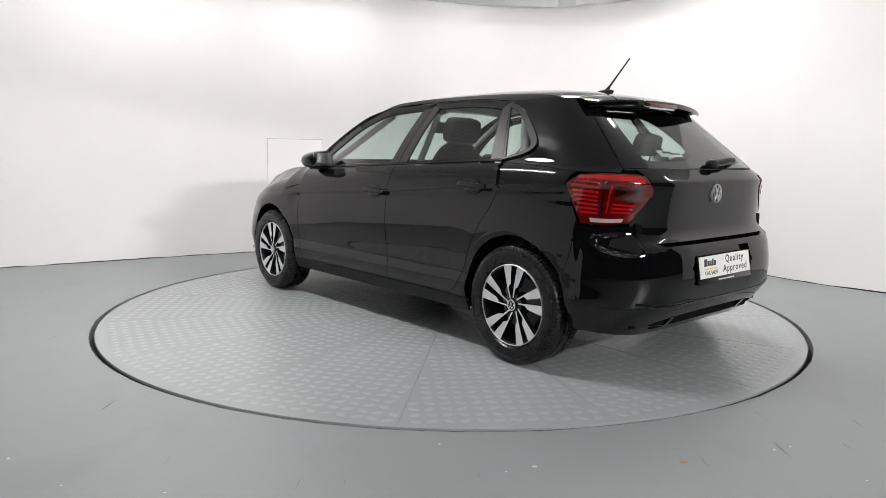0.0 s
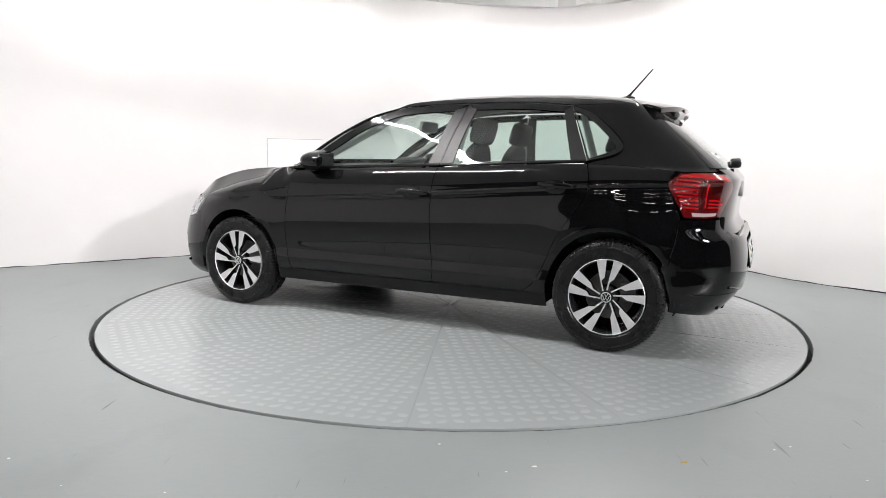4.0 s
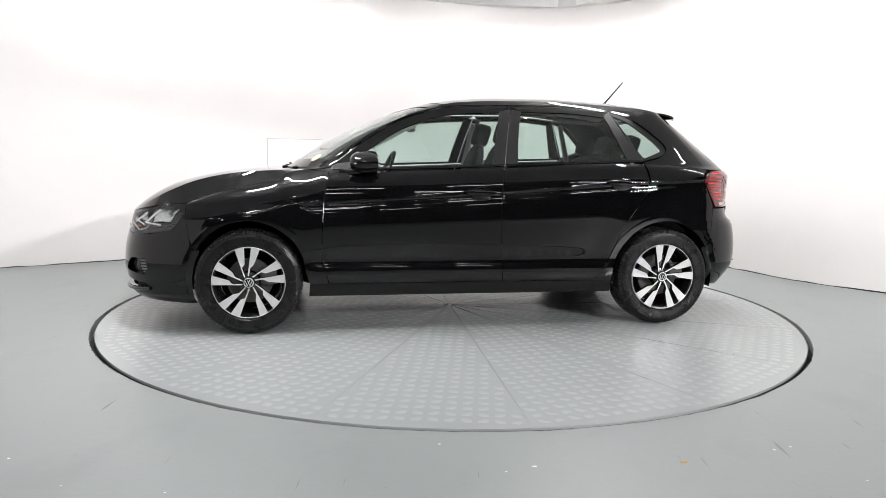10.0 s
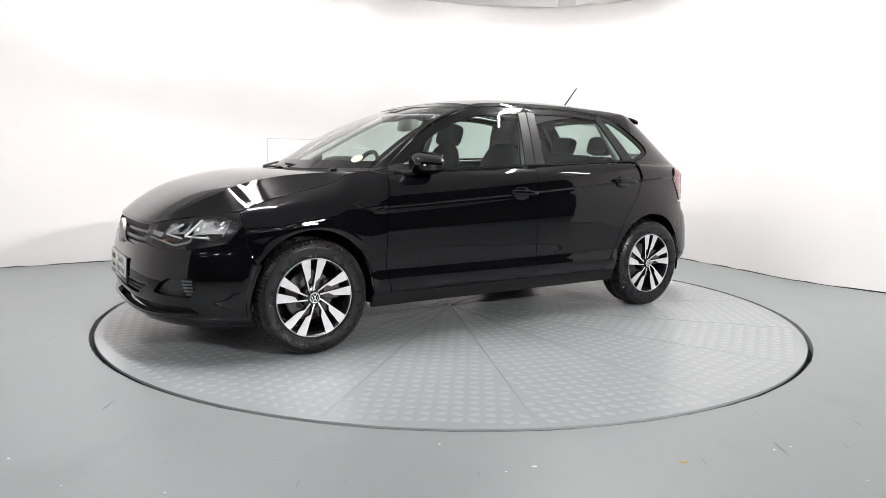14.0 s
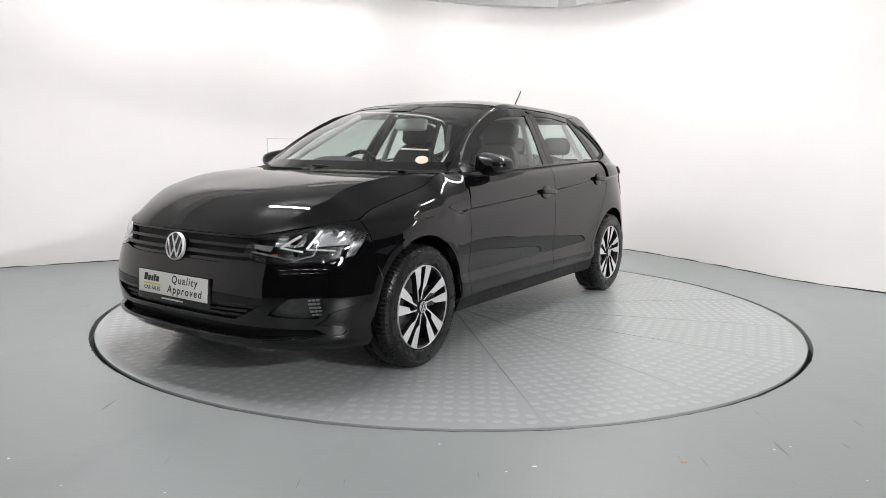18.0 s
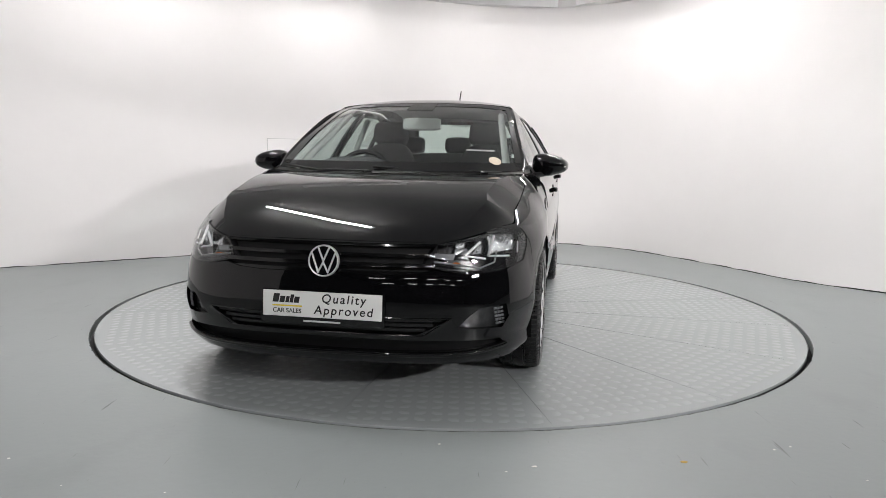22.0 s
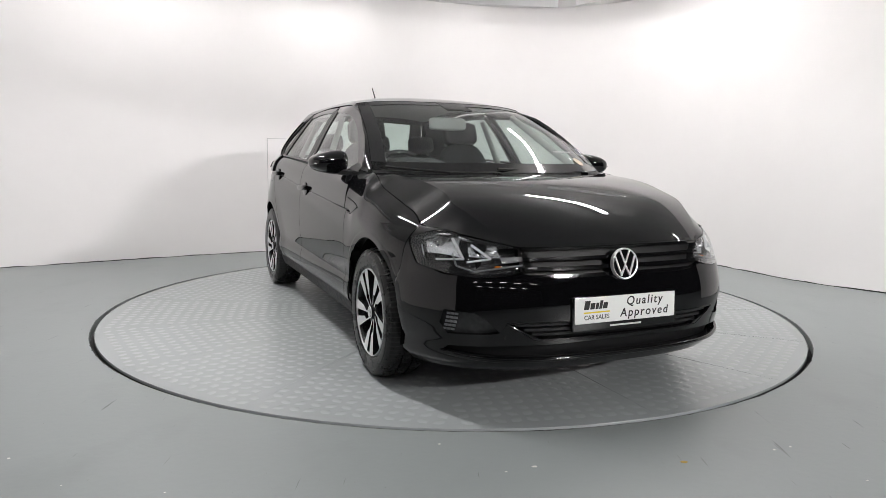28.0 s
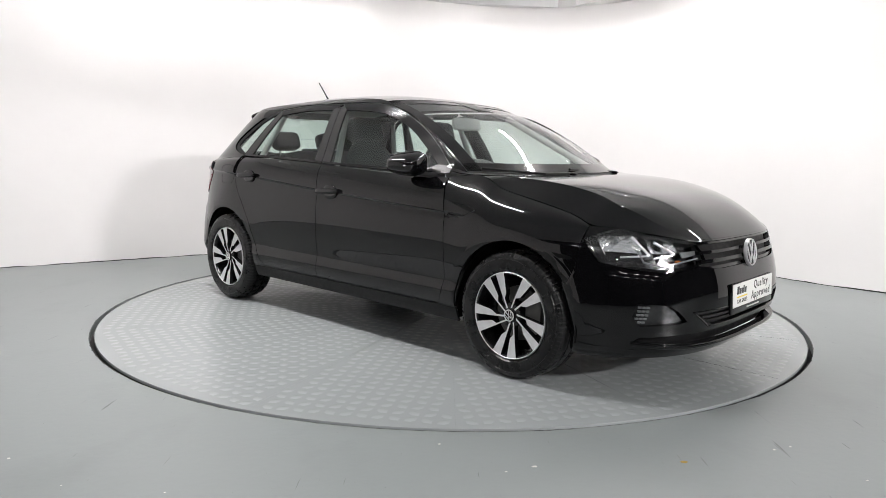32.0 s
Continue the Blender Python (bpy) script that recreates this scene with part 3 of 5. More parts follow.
def fx(x, z):
    return (find_a(on_front, 0, x, z), z)


def ry(y, z):
    return (find_a(on_rear, 1, y, z), z)


def rx(x, z):
    return (find_a(on_rear, 0, x, z), z)


def arch(ax, a0, a1, n=60, r=0.346, rz=0.366):
    a = np.radians(np.linspace(a0, a1, n))
    return np.stack([ax + r * np.cos(a), HUB_Z + rz * np.sin(a)], 1)


def qline(points, n=30, smooth=True):
    p = np.array(points, float)
    p = spline(p, n) if smooth else resample(p, n * len(p))
    return np.stack([p[:, 0], to_q(p[:, 0], p[:, 1])], 1)


def both(build):
    for mirror in (False, True):
        build(mirror)


G = 0.0022  # half a shut line
B_LINE = [(-0.228, 0.26), (-0.228, 0.30), (-0.213, 0.63), (-0.215, 0.83), (-0.238, 1.0), (-0.262, 1.1), (-0.325, 1.345)]
DOOR_FRONT = [(0.80, 0.26), (0.828, 0.32), (0.857, 0.449), (0.856, 0.621), (0.844, 0.79), (0.815, 0.945), (0.80, 0.98)]
REAR_DOOR_BACK = [(-0.775, 0.26), (-0.80, 0.295), (-0.862, 0.345), (-0.93, 0.47), (-0.975, 0.58), (-1.04, 0.69), (-1.12, 0.80), (-1.152, 0.88), (-1.15, 0.96), (-1.125, 1.03)]
LEVELS = np.array(sorted(set(np.linspace(0.292, 0.96, 44).tolist() + [0.36, 0.385, 0.398, 0.41, 0.418, 0.425, 0.435, 0.76, 0.78, 0.788, 0.7915, 0.795, 0.7985, 0.802, 0.807, 0.812, 0.82])))


def door_skin(name, front, back, mirror):
    f, b = by_level(qline(front), LEVELS), by_level(qline(back), LEVELS)
    f[:, 0] -= G
    b[:, 0] += G
    u = np.linspace(0, 1, 33)[None, :, None]
    g = on_side_q(b[:, None] * (1 - u) + f[:, None] * u)
    return sheet(name, g, "paint", car, "black door skin with a sharp shoulder crease", True, mirror=mirror), g


def strip(name, inner, outer, mat, mirror, n=60, m=5, lift=0.0, parent=None, label="", lip=0.01):
    """A band on the body side between two lines that run the same way."""
    a, b = resample(inner, n), resample(outer, n)
    v = np.linspace(0, 1, m)[:, None, None]
    g = on_side(a[None] * (1 - v) + b[None] * v)
    n0 = grid_normals(g)
    flip = n0[m // 2, n // 2, 1] < 0
    if lift:
        g = shift(g, lift, flip)
    return sheet(name, g, mat, parent or car, label, flip, lip, mirror)


def pane(name, low, top, left, right, mat, mirror, lift=-0.006, parent=None, label=""):
    g = on_side(coons(resample(low, 24), resample(top, 24), resample(left, 14), resample(right, 14)))
    flip = grid_normals(g)[7, 12, 1] < 0
    ob = sheet(name, shift(g, lift, flip), mat, parent or car, label, flip, 0, mirror)
    return ob


def line(*points):
    return spline(points, 20)


def side_doors(mirror):
    front, gf = door_skin("front_door", DOOR_FRONT, B_LINE, mirror)
    rear, gr = door_skin("rear_door", B_LINE, REAR_DOOR_BACK, mirror)
    # belt strips
    strip("belt_trim", line((0.74, 0.950), (0.3, 0.968), (-0.236, 0.990)), line((0.70, 0.962), (0.3, 0.980), (-0.24, 1.002)), "gloss", mirror, 30, 3, 0.003, front)
    strip("belt_trim", line((-0.243, 0.991), (-0.7, 1.011), (-1.125, 1.028)), line((-0.246, 1.003), (-0.7, 1.023), (-1.12, 1.038)), "gloss", mirror, 30, 3, 0.003, rear)
    # window frames: outer band, pillar covers
    strip("window_frame", line((-0.25, 1.325), (0.0, 1.309), (0.155, 1.286), (0.36, 1.213), (0.545, 1.102), (0.735, 0.972)),
          line((-0.316, 1.366), (0.0, 1.354), (0.155, 1.335), (0.36, 1.267), (0.57, 1.150), (0.795, 0.985)), "gloss", mirror, 60, 4, -0.002, front, "gloss black window frame")
    strip("mirror_base", line((0.60, 0.966), (0.72, 0.962), (0.795, 0.962)), line((0.69, 1.004), (0.74, 0.998), (0.798, 0.984)), "trim", mirror, 12, 4, -0.001, front, "black triangular mirror base")
    strip("pillar_cover", line((-0.165, 0.998), (-0.205, 1.17), (-0.248, 1.33)), line((-0.240, 1.000), (-0.278, 1.18), (-0.320, 1.345)), "trim", mirror, 20, 4, 0.0, front, "satin black pillar cover")
    strip("pillar_cover", line((-0.246, 1.002), (-0.284, 1.18), (-0.326, 1.345)), line((-0.322, 1.006), (-0.350, 1.18), (-0.388, 1.335)), "trim", mirror, 20, 4, 0.0, rear, "satin black pillar cover")
    strip("window_frame", line((-0.385, 1.330), (-0.69, 1.331), (-0.945, 1.308)), line((-0.33, 1.364), (-0.69, 1.366), (-0.975, 1.344)), "gloss", mirror, 40, 4, -0.002, rear, "gloss black window frame")
    strip("corner_cover", line((-1.035, 1.036), (-0.985, 1.18), (-0.938, 1.315)), line((-1.125, 1.036), (-1.055, 1.18), (-0.978, 1.343)), "trim", mirror, 20, 4, 0.0, rear, "satin black window corner cover")
    pane("window_pane", line((-0.165, 0.992), (0.2, 0.975), (0.68, 0.957)), line((-0.25, 1.328), (0.0, 1.312), (0.155, 1.289), (0.36, 1.216), (0.545, 1.105), (0.69, 0.995)),
         line((-0.165, 0.992), (-0.25, 1.328)), line((0.68, 0.957), (0.69, 0.995)), "glass", mirror, parent=front, label="green-tinted side window")
    pane("window_pane", line((-1.04, 1.03), (-0.7, 1.018), (-0.318, 1.0)), line((-0.94, 1.31), (-0.69, 1.334), (-0.38, 1.333)),
         line((-1.04, 1.03), (-0.94, 1.31)), line((-0.318, 1.0), (-0.38, 1.333)), "glass", mirror, parent=rear, label="green-tinted side window")
    # fixed quarter pane with its rubber surround
    quarter_in = line((-0.995, 1.318), (-1.09, 1.275), (-1.20, 1.185), (-1.268, 1.112), (-1.245, 1.085), (-1.135, 1.046))
    quarter_out = line((-0.975, 1.346), (-1.10, 1.30), (-1.225, 1.205), (-1.305, 1.118), (-1.27, 1.066), (-1.125, 1.028))
    surround = strip("quarter_window_frame", quarter_in, quarter_out, "plastic", mirror, 70, 4, 0.001, None, "satin black quarter window surround")
    strip("front_edge", line((-1.135, 1.046), (-1.07, 1.18), (-0.995, 1.318)), line((-1.127, 1.034), (-1.060, 1.18), (-0.980, 1.345)), "trim", mirror, 24, 3, 0.0, surround)
    pane("window_pane", line((-1.268, 1.112), (-1.245, 1.085), (-1.135, 1.046)), line((-1.15, 1.233), (-1.07, 1.285), (-0.995, 1.318)),
         line((-1.268, 1.112), (-1.22, 1.163), (-1.15, 1.233)), line((-1.135, 1.046), (-1.07, 1.18), (-0.995, 1.318)), "glass", mirror, parent=surround, label="small green-tinted quarter window")
    # door cards inside
    for dx, g in ((front, gf), (rear, gr)):
        sheet("door_card", g[4:, 2:-2] - np.array([0, 0.055, 0]), "dash", dx, "dark grey inner door card", False, 0, mirror)
    # handles: a dished cup and a grip
    for door, hx, hz in ((front, -0.095, 0.826), (rear, -0.985, 0.893)):
        y = float(side_y(hx, hz))
        s = -1 if mirror else 1
        tilt = Matrix.Rotation(radians(-2.5), 4, "Y")
        bm = pillow(0.215, 0.030, 0.034, (hx, s * (y + 0.018), hz + 0.004), 3.4, 24, 12, None, tilt)
        handle = part("door_handle", bm, "paint", door, "black pull handle")
        bm = pillow(0.125, 0.012, 0.084, (hx + 0.01, s * (y + 0.0005), hz - 0.002), 2.4, 24, 10)
        part("handle_cup", bm, "gloss", handle, "dark dished handle cup")


both(side_doors)


def bonnet_edge():
    side = [(0.945, 0.728, 0.957), (1.04, 0.738, 0.940), (1.11, 0.742, 0.902), (1.2, 0.742, 0.876), (1.37, 0.739, 0.838), (1.53, 0.729, 0.795)]
    lamp = on_front(np.array([fx(1.63, 0.757), fx(1.72, 0.748), fy(0.64, 0.732), fy(0.55, 0.711), fy(0.465, 0.693)]))
    return spline(side + [tuple(p) for p in lamp])


BONNET_EDGE = bonnet_edge()


def wings(mirror):
    # front wing
    levels = np.linspace(to_q(0.80, 0.288), 0.965, 41)
    left = by_level(qline(DOOR_FRONT), levels)
    left[:, 0] += G
    a = arch(AXLE, 181.25, 32, 90)
    bottom = np.vstack([[(left[0, 0], 0.288)], [(0.905, 0.288)], a])
    bq = np.stack([bottom[:, 0], to_q(bottom[:, 0], bottom[:, 1])], 1)
    shut = BONNET_EDGE[np.argsort(BONNET_EDGE[:, 0])]
    top = spline([(float(left[-1, 0]), float(from_q(left[-1, 0], 0.965))), (0.93, 0.957)]
                 + [(x, float(np.interp(x, shut[:, 0], shut[:, 2])) - 0.002) for x in (1.02, 1.07, 1.12, 1.2, 1.3, 1.4, 1.5, 1.57)] + [(1.625, 0.752)])
    tq = np.stack([top[:, 0], to_q(top[:, 0], top[:, 1])], 1)
    right = qline([tuple(a[-1]), (1.602, 0.56), (1.618, 0.66), (1.625, 0.752)])
    g = on_side_q(coons(resample(bq, 80), resample(tq, 80), resample(left, 120), resample(right, 120)))
    # above the shoulder the wing rolls in to the bonnet's shut line
    edge = BONNET_EDGE[np.argsort(BONNET_EDGE[:, 0])]
    x, z = g[..., 0], g[..., 2]
    zc, zt = crease_z(x), np.interp(x, top[:, 0], top[:, 1])
    x0 = g[:, :1, 0]
    k = np.clip((x - x0) / (0.98 - x0), 0, 1)
    t = np.clip((z - zc) / (zt - zc), 0, 1)
    far = np.clip((x - x0) / (1.2 - x0), 0, 1)
    k = k * k * (3 - 2 * k) * t ** 2 + far * far * (3 - 2 * far) * (1 - t ** 2)
    yt = side_y(x, zt) * (1 - k) + (np.interp(x, edge[:, 0], edge[:, 1]) + 0.003) * k
    yc = side_y(x, zc)
    g[..., 1] = np.where(z > zc, yc + (yt - yc) * (0.35 * t + 0.65 * t ** 3), g[..., 1])
    sheet("front_wing", g, "paint", car, "black front wing with a flared wheel arch", True, 0.006, mirror=mirror)
    # sill
    g = on_side(coons(resample([(-0.936, 0.212), (0.936, 0.212)], 40), resample([(-0.931, 0.286), (0.931, 0.286)], 40),
                      resample([(-0.936, 0.212), (-0.931, 0.286)], 12), resample([(0.936, 0.212), (0.931, 0.286)], 12)))
    sheet("sill", g, "plastic", car, "matt black sill below the doors", True, 0.012, mirror=mirror)
    # rear quarter: from the wheel arch out to the door, the belt and the tail lamp
    a = arch(-AXLE, -1.25, 150, 90)
    bottom = np.stack([a[:, 0], to_q(a[:, 0], a[:, 1])], 1)
    door = qline(REAR_DOOR_BACK)
    door = door[door[:, 1] > to_q(-0.8, 0.290)]
    door[:, 0] -= G
    belt = qline([(-1.13, 1.018), (-1.35, 1.008), (-1.59, 0.985)])[5:]
    lamp = qline([(-1.59, 0.985), (-1.566, 0.955), (-1.554, 0.925), (-1.588, 0.84), (-1.626, 0.755)], smooth=False)[3:]
    top = np.vstack([door, belt, lamp])
    left = qline([tuple(a[0]), (-0.86, 0.289), (-0.80, 0.290)], smooth=False)
    left = np.vstack([left, door[:1]])
    right = qline([tuple(a[-1]), (-1.61, 0.62), (-1.626, 0.755)])
    g = on_side_q(coons(resample(bottom, 150), resample(top, 150), resample(left, 70), resample(right, 70)))
    sheet("rear_quarter", g, "paint", car, "black rear quarter panel with a flared wheel arch", False, mirror=mirror)
    if mirror:
        a = np.linspace(0, 2 * math.pi, 49)
        e = lambda c: np.sign(c) * np.abs(c) ** 0.5
        loop = np.stack([-1.268 + 0.090 * e(np.cos(a)), 0.897 + 0.066 * e(np.sin(a))], 1)
        ring = np.array([on_side(np.array([-1.268, 0.897]) + (loop - np.array([-1.268, 0.897])) * k) for k in (0.972, 1.0)])
        ring[..., 1] += 0.0008
        sheet("fuel_flap_joint", ring, "gap", car, "thin dark joint round the fuel flap", grid_normals(ring)[0, 5, 1] < 0, 0, True)
    # roof pillar behind the quarter window
    fr = line((-1.128, 1.026), (-1.27, 1.064), (-1.307, 1.118), (-1.227, 1.207), (-1.10, 1.302), (-0.985, 1.347))
    zz = np.linspace(0.985, 1.338, 24)
    bk = np.stack([R0 + (tail_x(zz) - R0) * 0.86, zz], 1)
    lo = line((-1.128, 1.026), (-1.128, 1.020), (-1.35, 1.010), (-1.58, 0.988), (-1.70, 0.985), tuple(bk[0]))
    up = line((-0.985, 1.347), (-1.2, 1.350), tuple(bk[-1]))
    g = on_side(coons(resample(lo, 40), resample(up, 40), resample(fr, 40), resample(bk, 40)))
    flip = grid_normals(g)[20, 20, 1] < 0
    sheet("rear_pillar", g, "paint", car, "broad black rear roof pillar", flip, mirror=mirror)
    sheet("rear_pillar_trim", shift(g, -0.03, flip)[2:-2, 3:-3], "dash", car, "dark inner pillar trim", flip, 0, mirror=mirror)
    # roof rail above the doors
    strip("roof_rail", line((0.155, 1.342), (0.0, 1.361), (-0.30, 1.373), (-0.69, 1.374), (-0.985, 1.349)),
          line((0.11, 1.366), (0.0, 1.384), (-0.30, 1.401), (-0.69, 1.402), (-1.0, 1.388)), "paint", mirror, 60, 4, 0.0, None, "black roof rail over the doors", 0.004)
    strip("roof_rail", line((-0.985, 1.349), (-1.2, 1.352), (-1.365, 1.338)), line((-1.0, 1.388), (-1.2, 1.374), (-1.365, 1.346)), "paint", mirror, 30, 4, 0.0, None, "", 0.004)


both(wings)


def wing_crease(mirror):
    """The doors' shoulder crease runs on into the wing and hooks back at its tip."""
    s = -1 if mirror else 1
    hook = spline([(0.868, 0.8535, 0.754), (0.945, 0.8565, 0.750), (1.0, 0.8565, 0.765), (1.055, 0.8530, 0.788)], 10)
    back = spline([(1.055, 0.8530, 0.788), (1.02, 0.8505, 0.800), (0.95, 0.8490, 0.814), (0.872, 0.8480, 0.826)], 10)
    ob = part("wing_crease", tube_path([(x, s * (y - 0.0002), z) for x, y, z in hook], 0.0042, 10), "paint", car, "hooked end of the shoulder crease")
    part("crease_edge", tube_path([(x, s * (y + 0.0002), z) for x, y, z in back], 0.0024, 8), "paint", ob)


both(wing_crease)

# roof, screens and bonnet
rail_z = pch([-1.365, -1.2, -1.0, -0.69, -0.30, 0.0, 0.11], [1.346, 1.374, 1.388, 1.402, 1.401, 1.384, 1.366])
roof_z = pch([-1.45, -1.2, -0.95, -0.6, -0.3, 0.0, 0.12, 0.22], [1.372, 1.418, 1.440, 1.450, 1.446, 1.422, 1.402, 1.378])


def roof_grid():
    y = np.linspace(-1, 1, 41)
    rows = []
    for x in np.linspace(0, 1, 46):
        xs = -1.365 + x * (0.11 + 1.365) + 0.075 * x ** 3 * (1 - np.abs(y) ** 2.4)
        xe = np.minimum(xs, 0.11)
        edge = side_y(xe, rail_z(xe))
        rows.append(np.stack([xs, y * edge, roof_z(xs) - (roof_z(xs) - rail_z(xe)) * np.abs(y) ** 2.6], 1))
    return np.array(rows)


ROOF = roof_grid()
sheet("roof", ROOF, "paint", car, "glossy black roof", True, 0.01)
sheet("headlining", ROOF[1:-1, 2:-2] - np.array([0, 0, 0.03]), "lining", car, "light grey cloth headlining", False, 0)

W_BASE = spline([(0.875, 0.715, 0.970), (1.0, 0.52, 0.964), (1.066, 0.27, 0.961), (1.088, 0, 0.960), (1.066, -0.27, 0.961), (1.0, -0.52, 0.964), (0.875, -0.715, 0.970)])
W_TOP = np.stack([ROOF[-1, ::-1, 0] + 0.006, ROOF[-1, ::-1, 1] * 0.985, ROOF[-1, ::-1, 2] - 0.006], 1)
W_SIDE = spline([(0.875, 0.715, 0.970), (0.62, 0.658, 1.140), (0.36, 0.606, 1.270), tuple(W_TOP[0])])


def mirrored(p):
    return p * (1, -1, 1)


def screen_grid():
    g = coons(resample(W_BASE, 36), resample(W_TOP, 36), resample(W_SIDE, 24), resample(mirrored(W_SIDE), 24))
    v, u = np.linspace(0, 1, 25)[:, None], np.linspace(-1, 1, 37)[None]
    g[..., 2] += 0.020 * 4 * v * (1 - v) * (1 - u * u)
    return g


SCREEN = screen_grid()
windscreen = sheet("windscreen", SCREEN, "screen", car, "raked clear windscreen", False, 0)


def screen_strip(u0, u1, v0, v1, name, lift=0.004, mat="gloss"):
    g = SCREEN[int(v0 * 24):int(v1 * 24) + 1, int(u0 * 36):int(u1 * 36) + 1]
    return sheet(name, shift(g, lift), mat, windscreen, "", False, 0)


screen_strip(0, 1, 0, 0.09, "black_border", -0.003)
screen_strip(0, 1, 0.95, 1.0, "black_border", -0.003)
screen_strip(0, 0.03, 0, 1, "black_border", -0.003)
screen_strip(0.97, 1, 0, 1, "black_border", -0.003)
screen_strip(0.42, 0.58, 0.82, 1.0, "sensor_patch", -0.004, "lamp_dark")


def a_pillars(mirror):
    out = on_side(np.array([(0.80, 0.986), (0.57, 1.156), (0.36, 1.273), (0.155, 1.342), (0.11, 1.364)]))
    inner = resample(W_SIDE, 40)
    out = resample(spline(out), 40)
    v = np.linspace(0, 1, 11)[:, None, None]
    g = inner[None] * (1 - v) + out[None] * v
    along = np.linspace(0, 1, g.shape[1])[None]
    fade = np.clip(along / 0.12, 0, 1) * np.clip((1 - along) / 0.25, 0.15, 1)
    g[..., 1] += 0.010 * np.sin(np.pi * v[..., 0]) * fade
    g[..., 2] += 0.013 * np.sin(np.pi * v[..., 0]) * fade
    sheet("front_pillar", g, "paint", car, "black windscreen pillar", grid_normals(g)[5, 20, 1] < 0, 0.006, mirror)
    # scuttle corner between wing, door and pillar
    a = resample(np.vstack([inner[0], out[0]]), 6)
    b = resample(on_side(np.array([(0.93, 0.958), (0.86, 0.962), (0.802, 0.972)])), 6)
    v = np.linspace(0, 1, 4)[:, None, None]
    g = a[None] * (1 - v) + b[None] * v
    sheet("scuttle_corner", g, "gloss", car, "", grid_normals(g)[2, 3, 2] < 0, 0.004, mirror)


both(a_pillars)

def bonnet_mid(x):
    d = np.clip(np.asarray(x, float) - 1.03, 0, None)
    k = np.clip((np.asarray(x, float) - 1.70) / 0.328, 0, 1.2)
    return 0.958 - 0.1975 * d ** 2.33 - 0.068 * k ** 2


def smooth01(t):
    t = np.clip(t, 0, 1)
    return t * t * (3 - 2 * t)


def bonnet_grid():
    nu, nv = 52, 40
    xm = np.linspace(0, 1, nu + 1)
    xm = 1.112 + (2.028 - 1.112) * (1 - (1 - xm) ** 1.5)
    mid = np.stack([xm, 0 * xm, bonnet_mid(xm)], 1)
    edge = resample(BONNET_EDGE, nu)
    front = resample(on_front(np.array([fy(y, 0.690) for y in np.linspace(0.001, 0.462, 14)])), nv)
    rear = resample(spline([(1.112, 0, 0.9535), (1.085, 0.3, 0.954), (1.022, 0.55, 0.956), (0.945, 0.728, 0.957)]), nv)
    g = coons(mid, edge, rear, front)
    # the rows crowd so that one of them runs along the crease
    u, k = np.linspace(0, 1, nu + 1)[None], np.linspace(0, 1, nv + 1)[:, None]
    crease = 0.93 - 0.10 * np.sin(np.pi * u) ** 0.8
    at = np.where(k <= 0.7, k / 0.7 * crease, crease + (k - 0.7) / 0.3 * (1 - crease))
    g = np.stack([np.stack([np.interp(at[:, j], k[:, 0], g[:, j, c]) for c in range(3)], -1) for j in range(nu + 1)], 1)
    # the height follows the middle line, drawn back with the curve of the nose
    nose = across(on_front, np.linspace(0, 0.74, 30), np.full(30, 0.69))
    curve = np.linalg.lstsq(np.stack([nose[:, 1] ** 2, nose[:, 1] ** 4], 1), 2.028 - nose[:, 0], rcond=None)[0]
    back = lambda y: curve[0] * y ** 2 + curve[1] * y ** 4
    top = lambda x, y: bonnet_mid(x + back(y) * smooth01((x - 1.3) / 0.7)) - 0.006 * (y / 0.7) ** 2
    z = top(g[..., 0], g[..., 1])
    rear_d, tip, rim = g[:, 0, 2] - z[:, 0], g[:, -1, 2] - z[:, -1], edge[:, 2] - top(edge[:, 0], edge[:, 1])
    # outside the crease the sheet falls away to the shut line
    lean = np.where(k <= 0.7, 0.09 * (k / 0.7) ** 3, 0.09 + 0.91 * np.clip((k - 0.7) / 0.3, 0, 1) ** 0.92)
    z = z + rim[None] * lean + (tip - rim[-1] * lean[:, 0])[:, None] * smooth01((u - 0.80) / 0.20)
    g[..., 2] = z + (rear_d - rim[0] * lean[:, 0])[:, None] * smooth01((0.08 - u) / 0.08)
    return g


def bonnet_whole():
    h = bonnet_grid()
    g = np.vstack([(h * (1, -1, 1))[:0:-1], h])
    return g


BONNET = bonnet_whole()
bonnet = sheet("bonnet", BONNET, "paint", car, "glossy black bonnet with two creases", grid_normals(BONNET)[40, 20, 2] < 0, 0.012)
bonnet.data.set_sharp_from_angle(angle=radians(7))


def scuttle():
    rear = resample(W_BASE, 30)
    front = spline([(0.945, 0.728, 0.950), (1.024, 0.55, 0.947), (1.087, 0.3, 0.945), (1.114, 0, 0.944), (1.087, -0.3, 0.945), (1.024, -0.55, 0.947), (0.945, -0.728, 0.950)])
    v = np.linspace(0, 1, 3)[:, None, None]
    g = rear[None] * (1 - v) + resample(front, 30)[None] * v
    g[1, :, 2] -= 0.006
    sheet("scuttle_panel", g, "plastic", car, "black plastic scuttle under the windscreen", grid_normals(g)[1, 15, 2] < 0, 0)


scuttle()


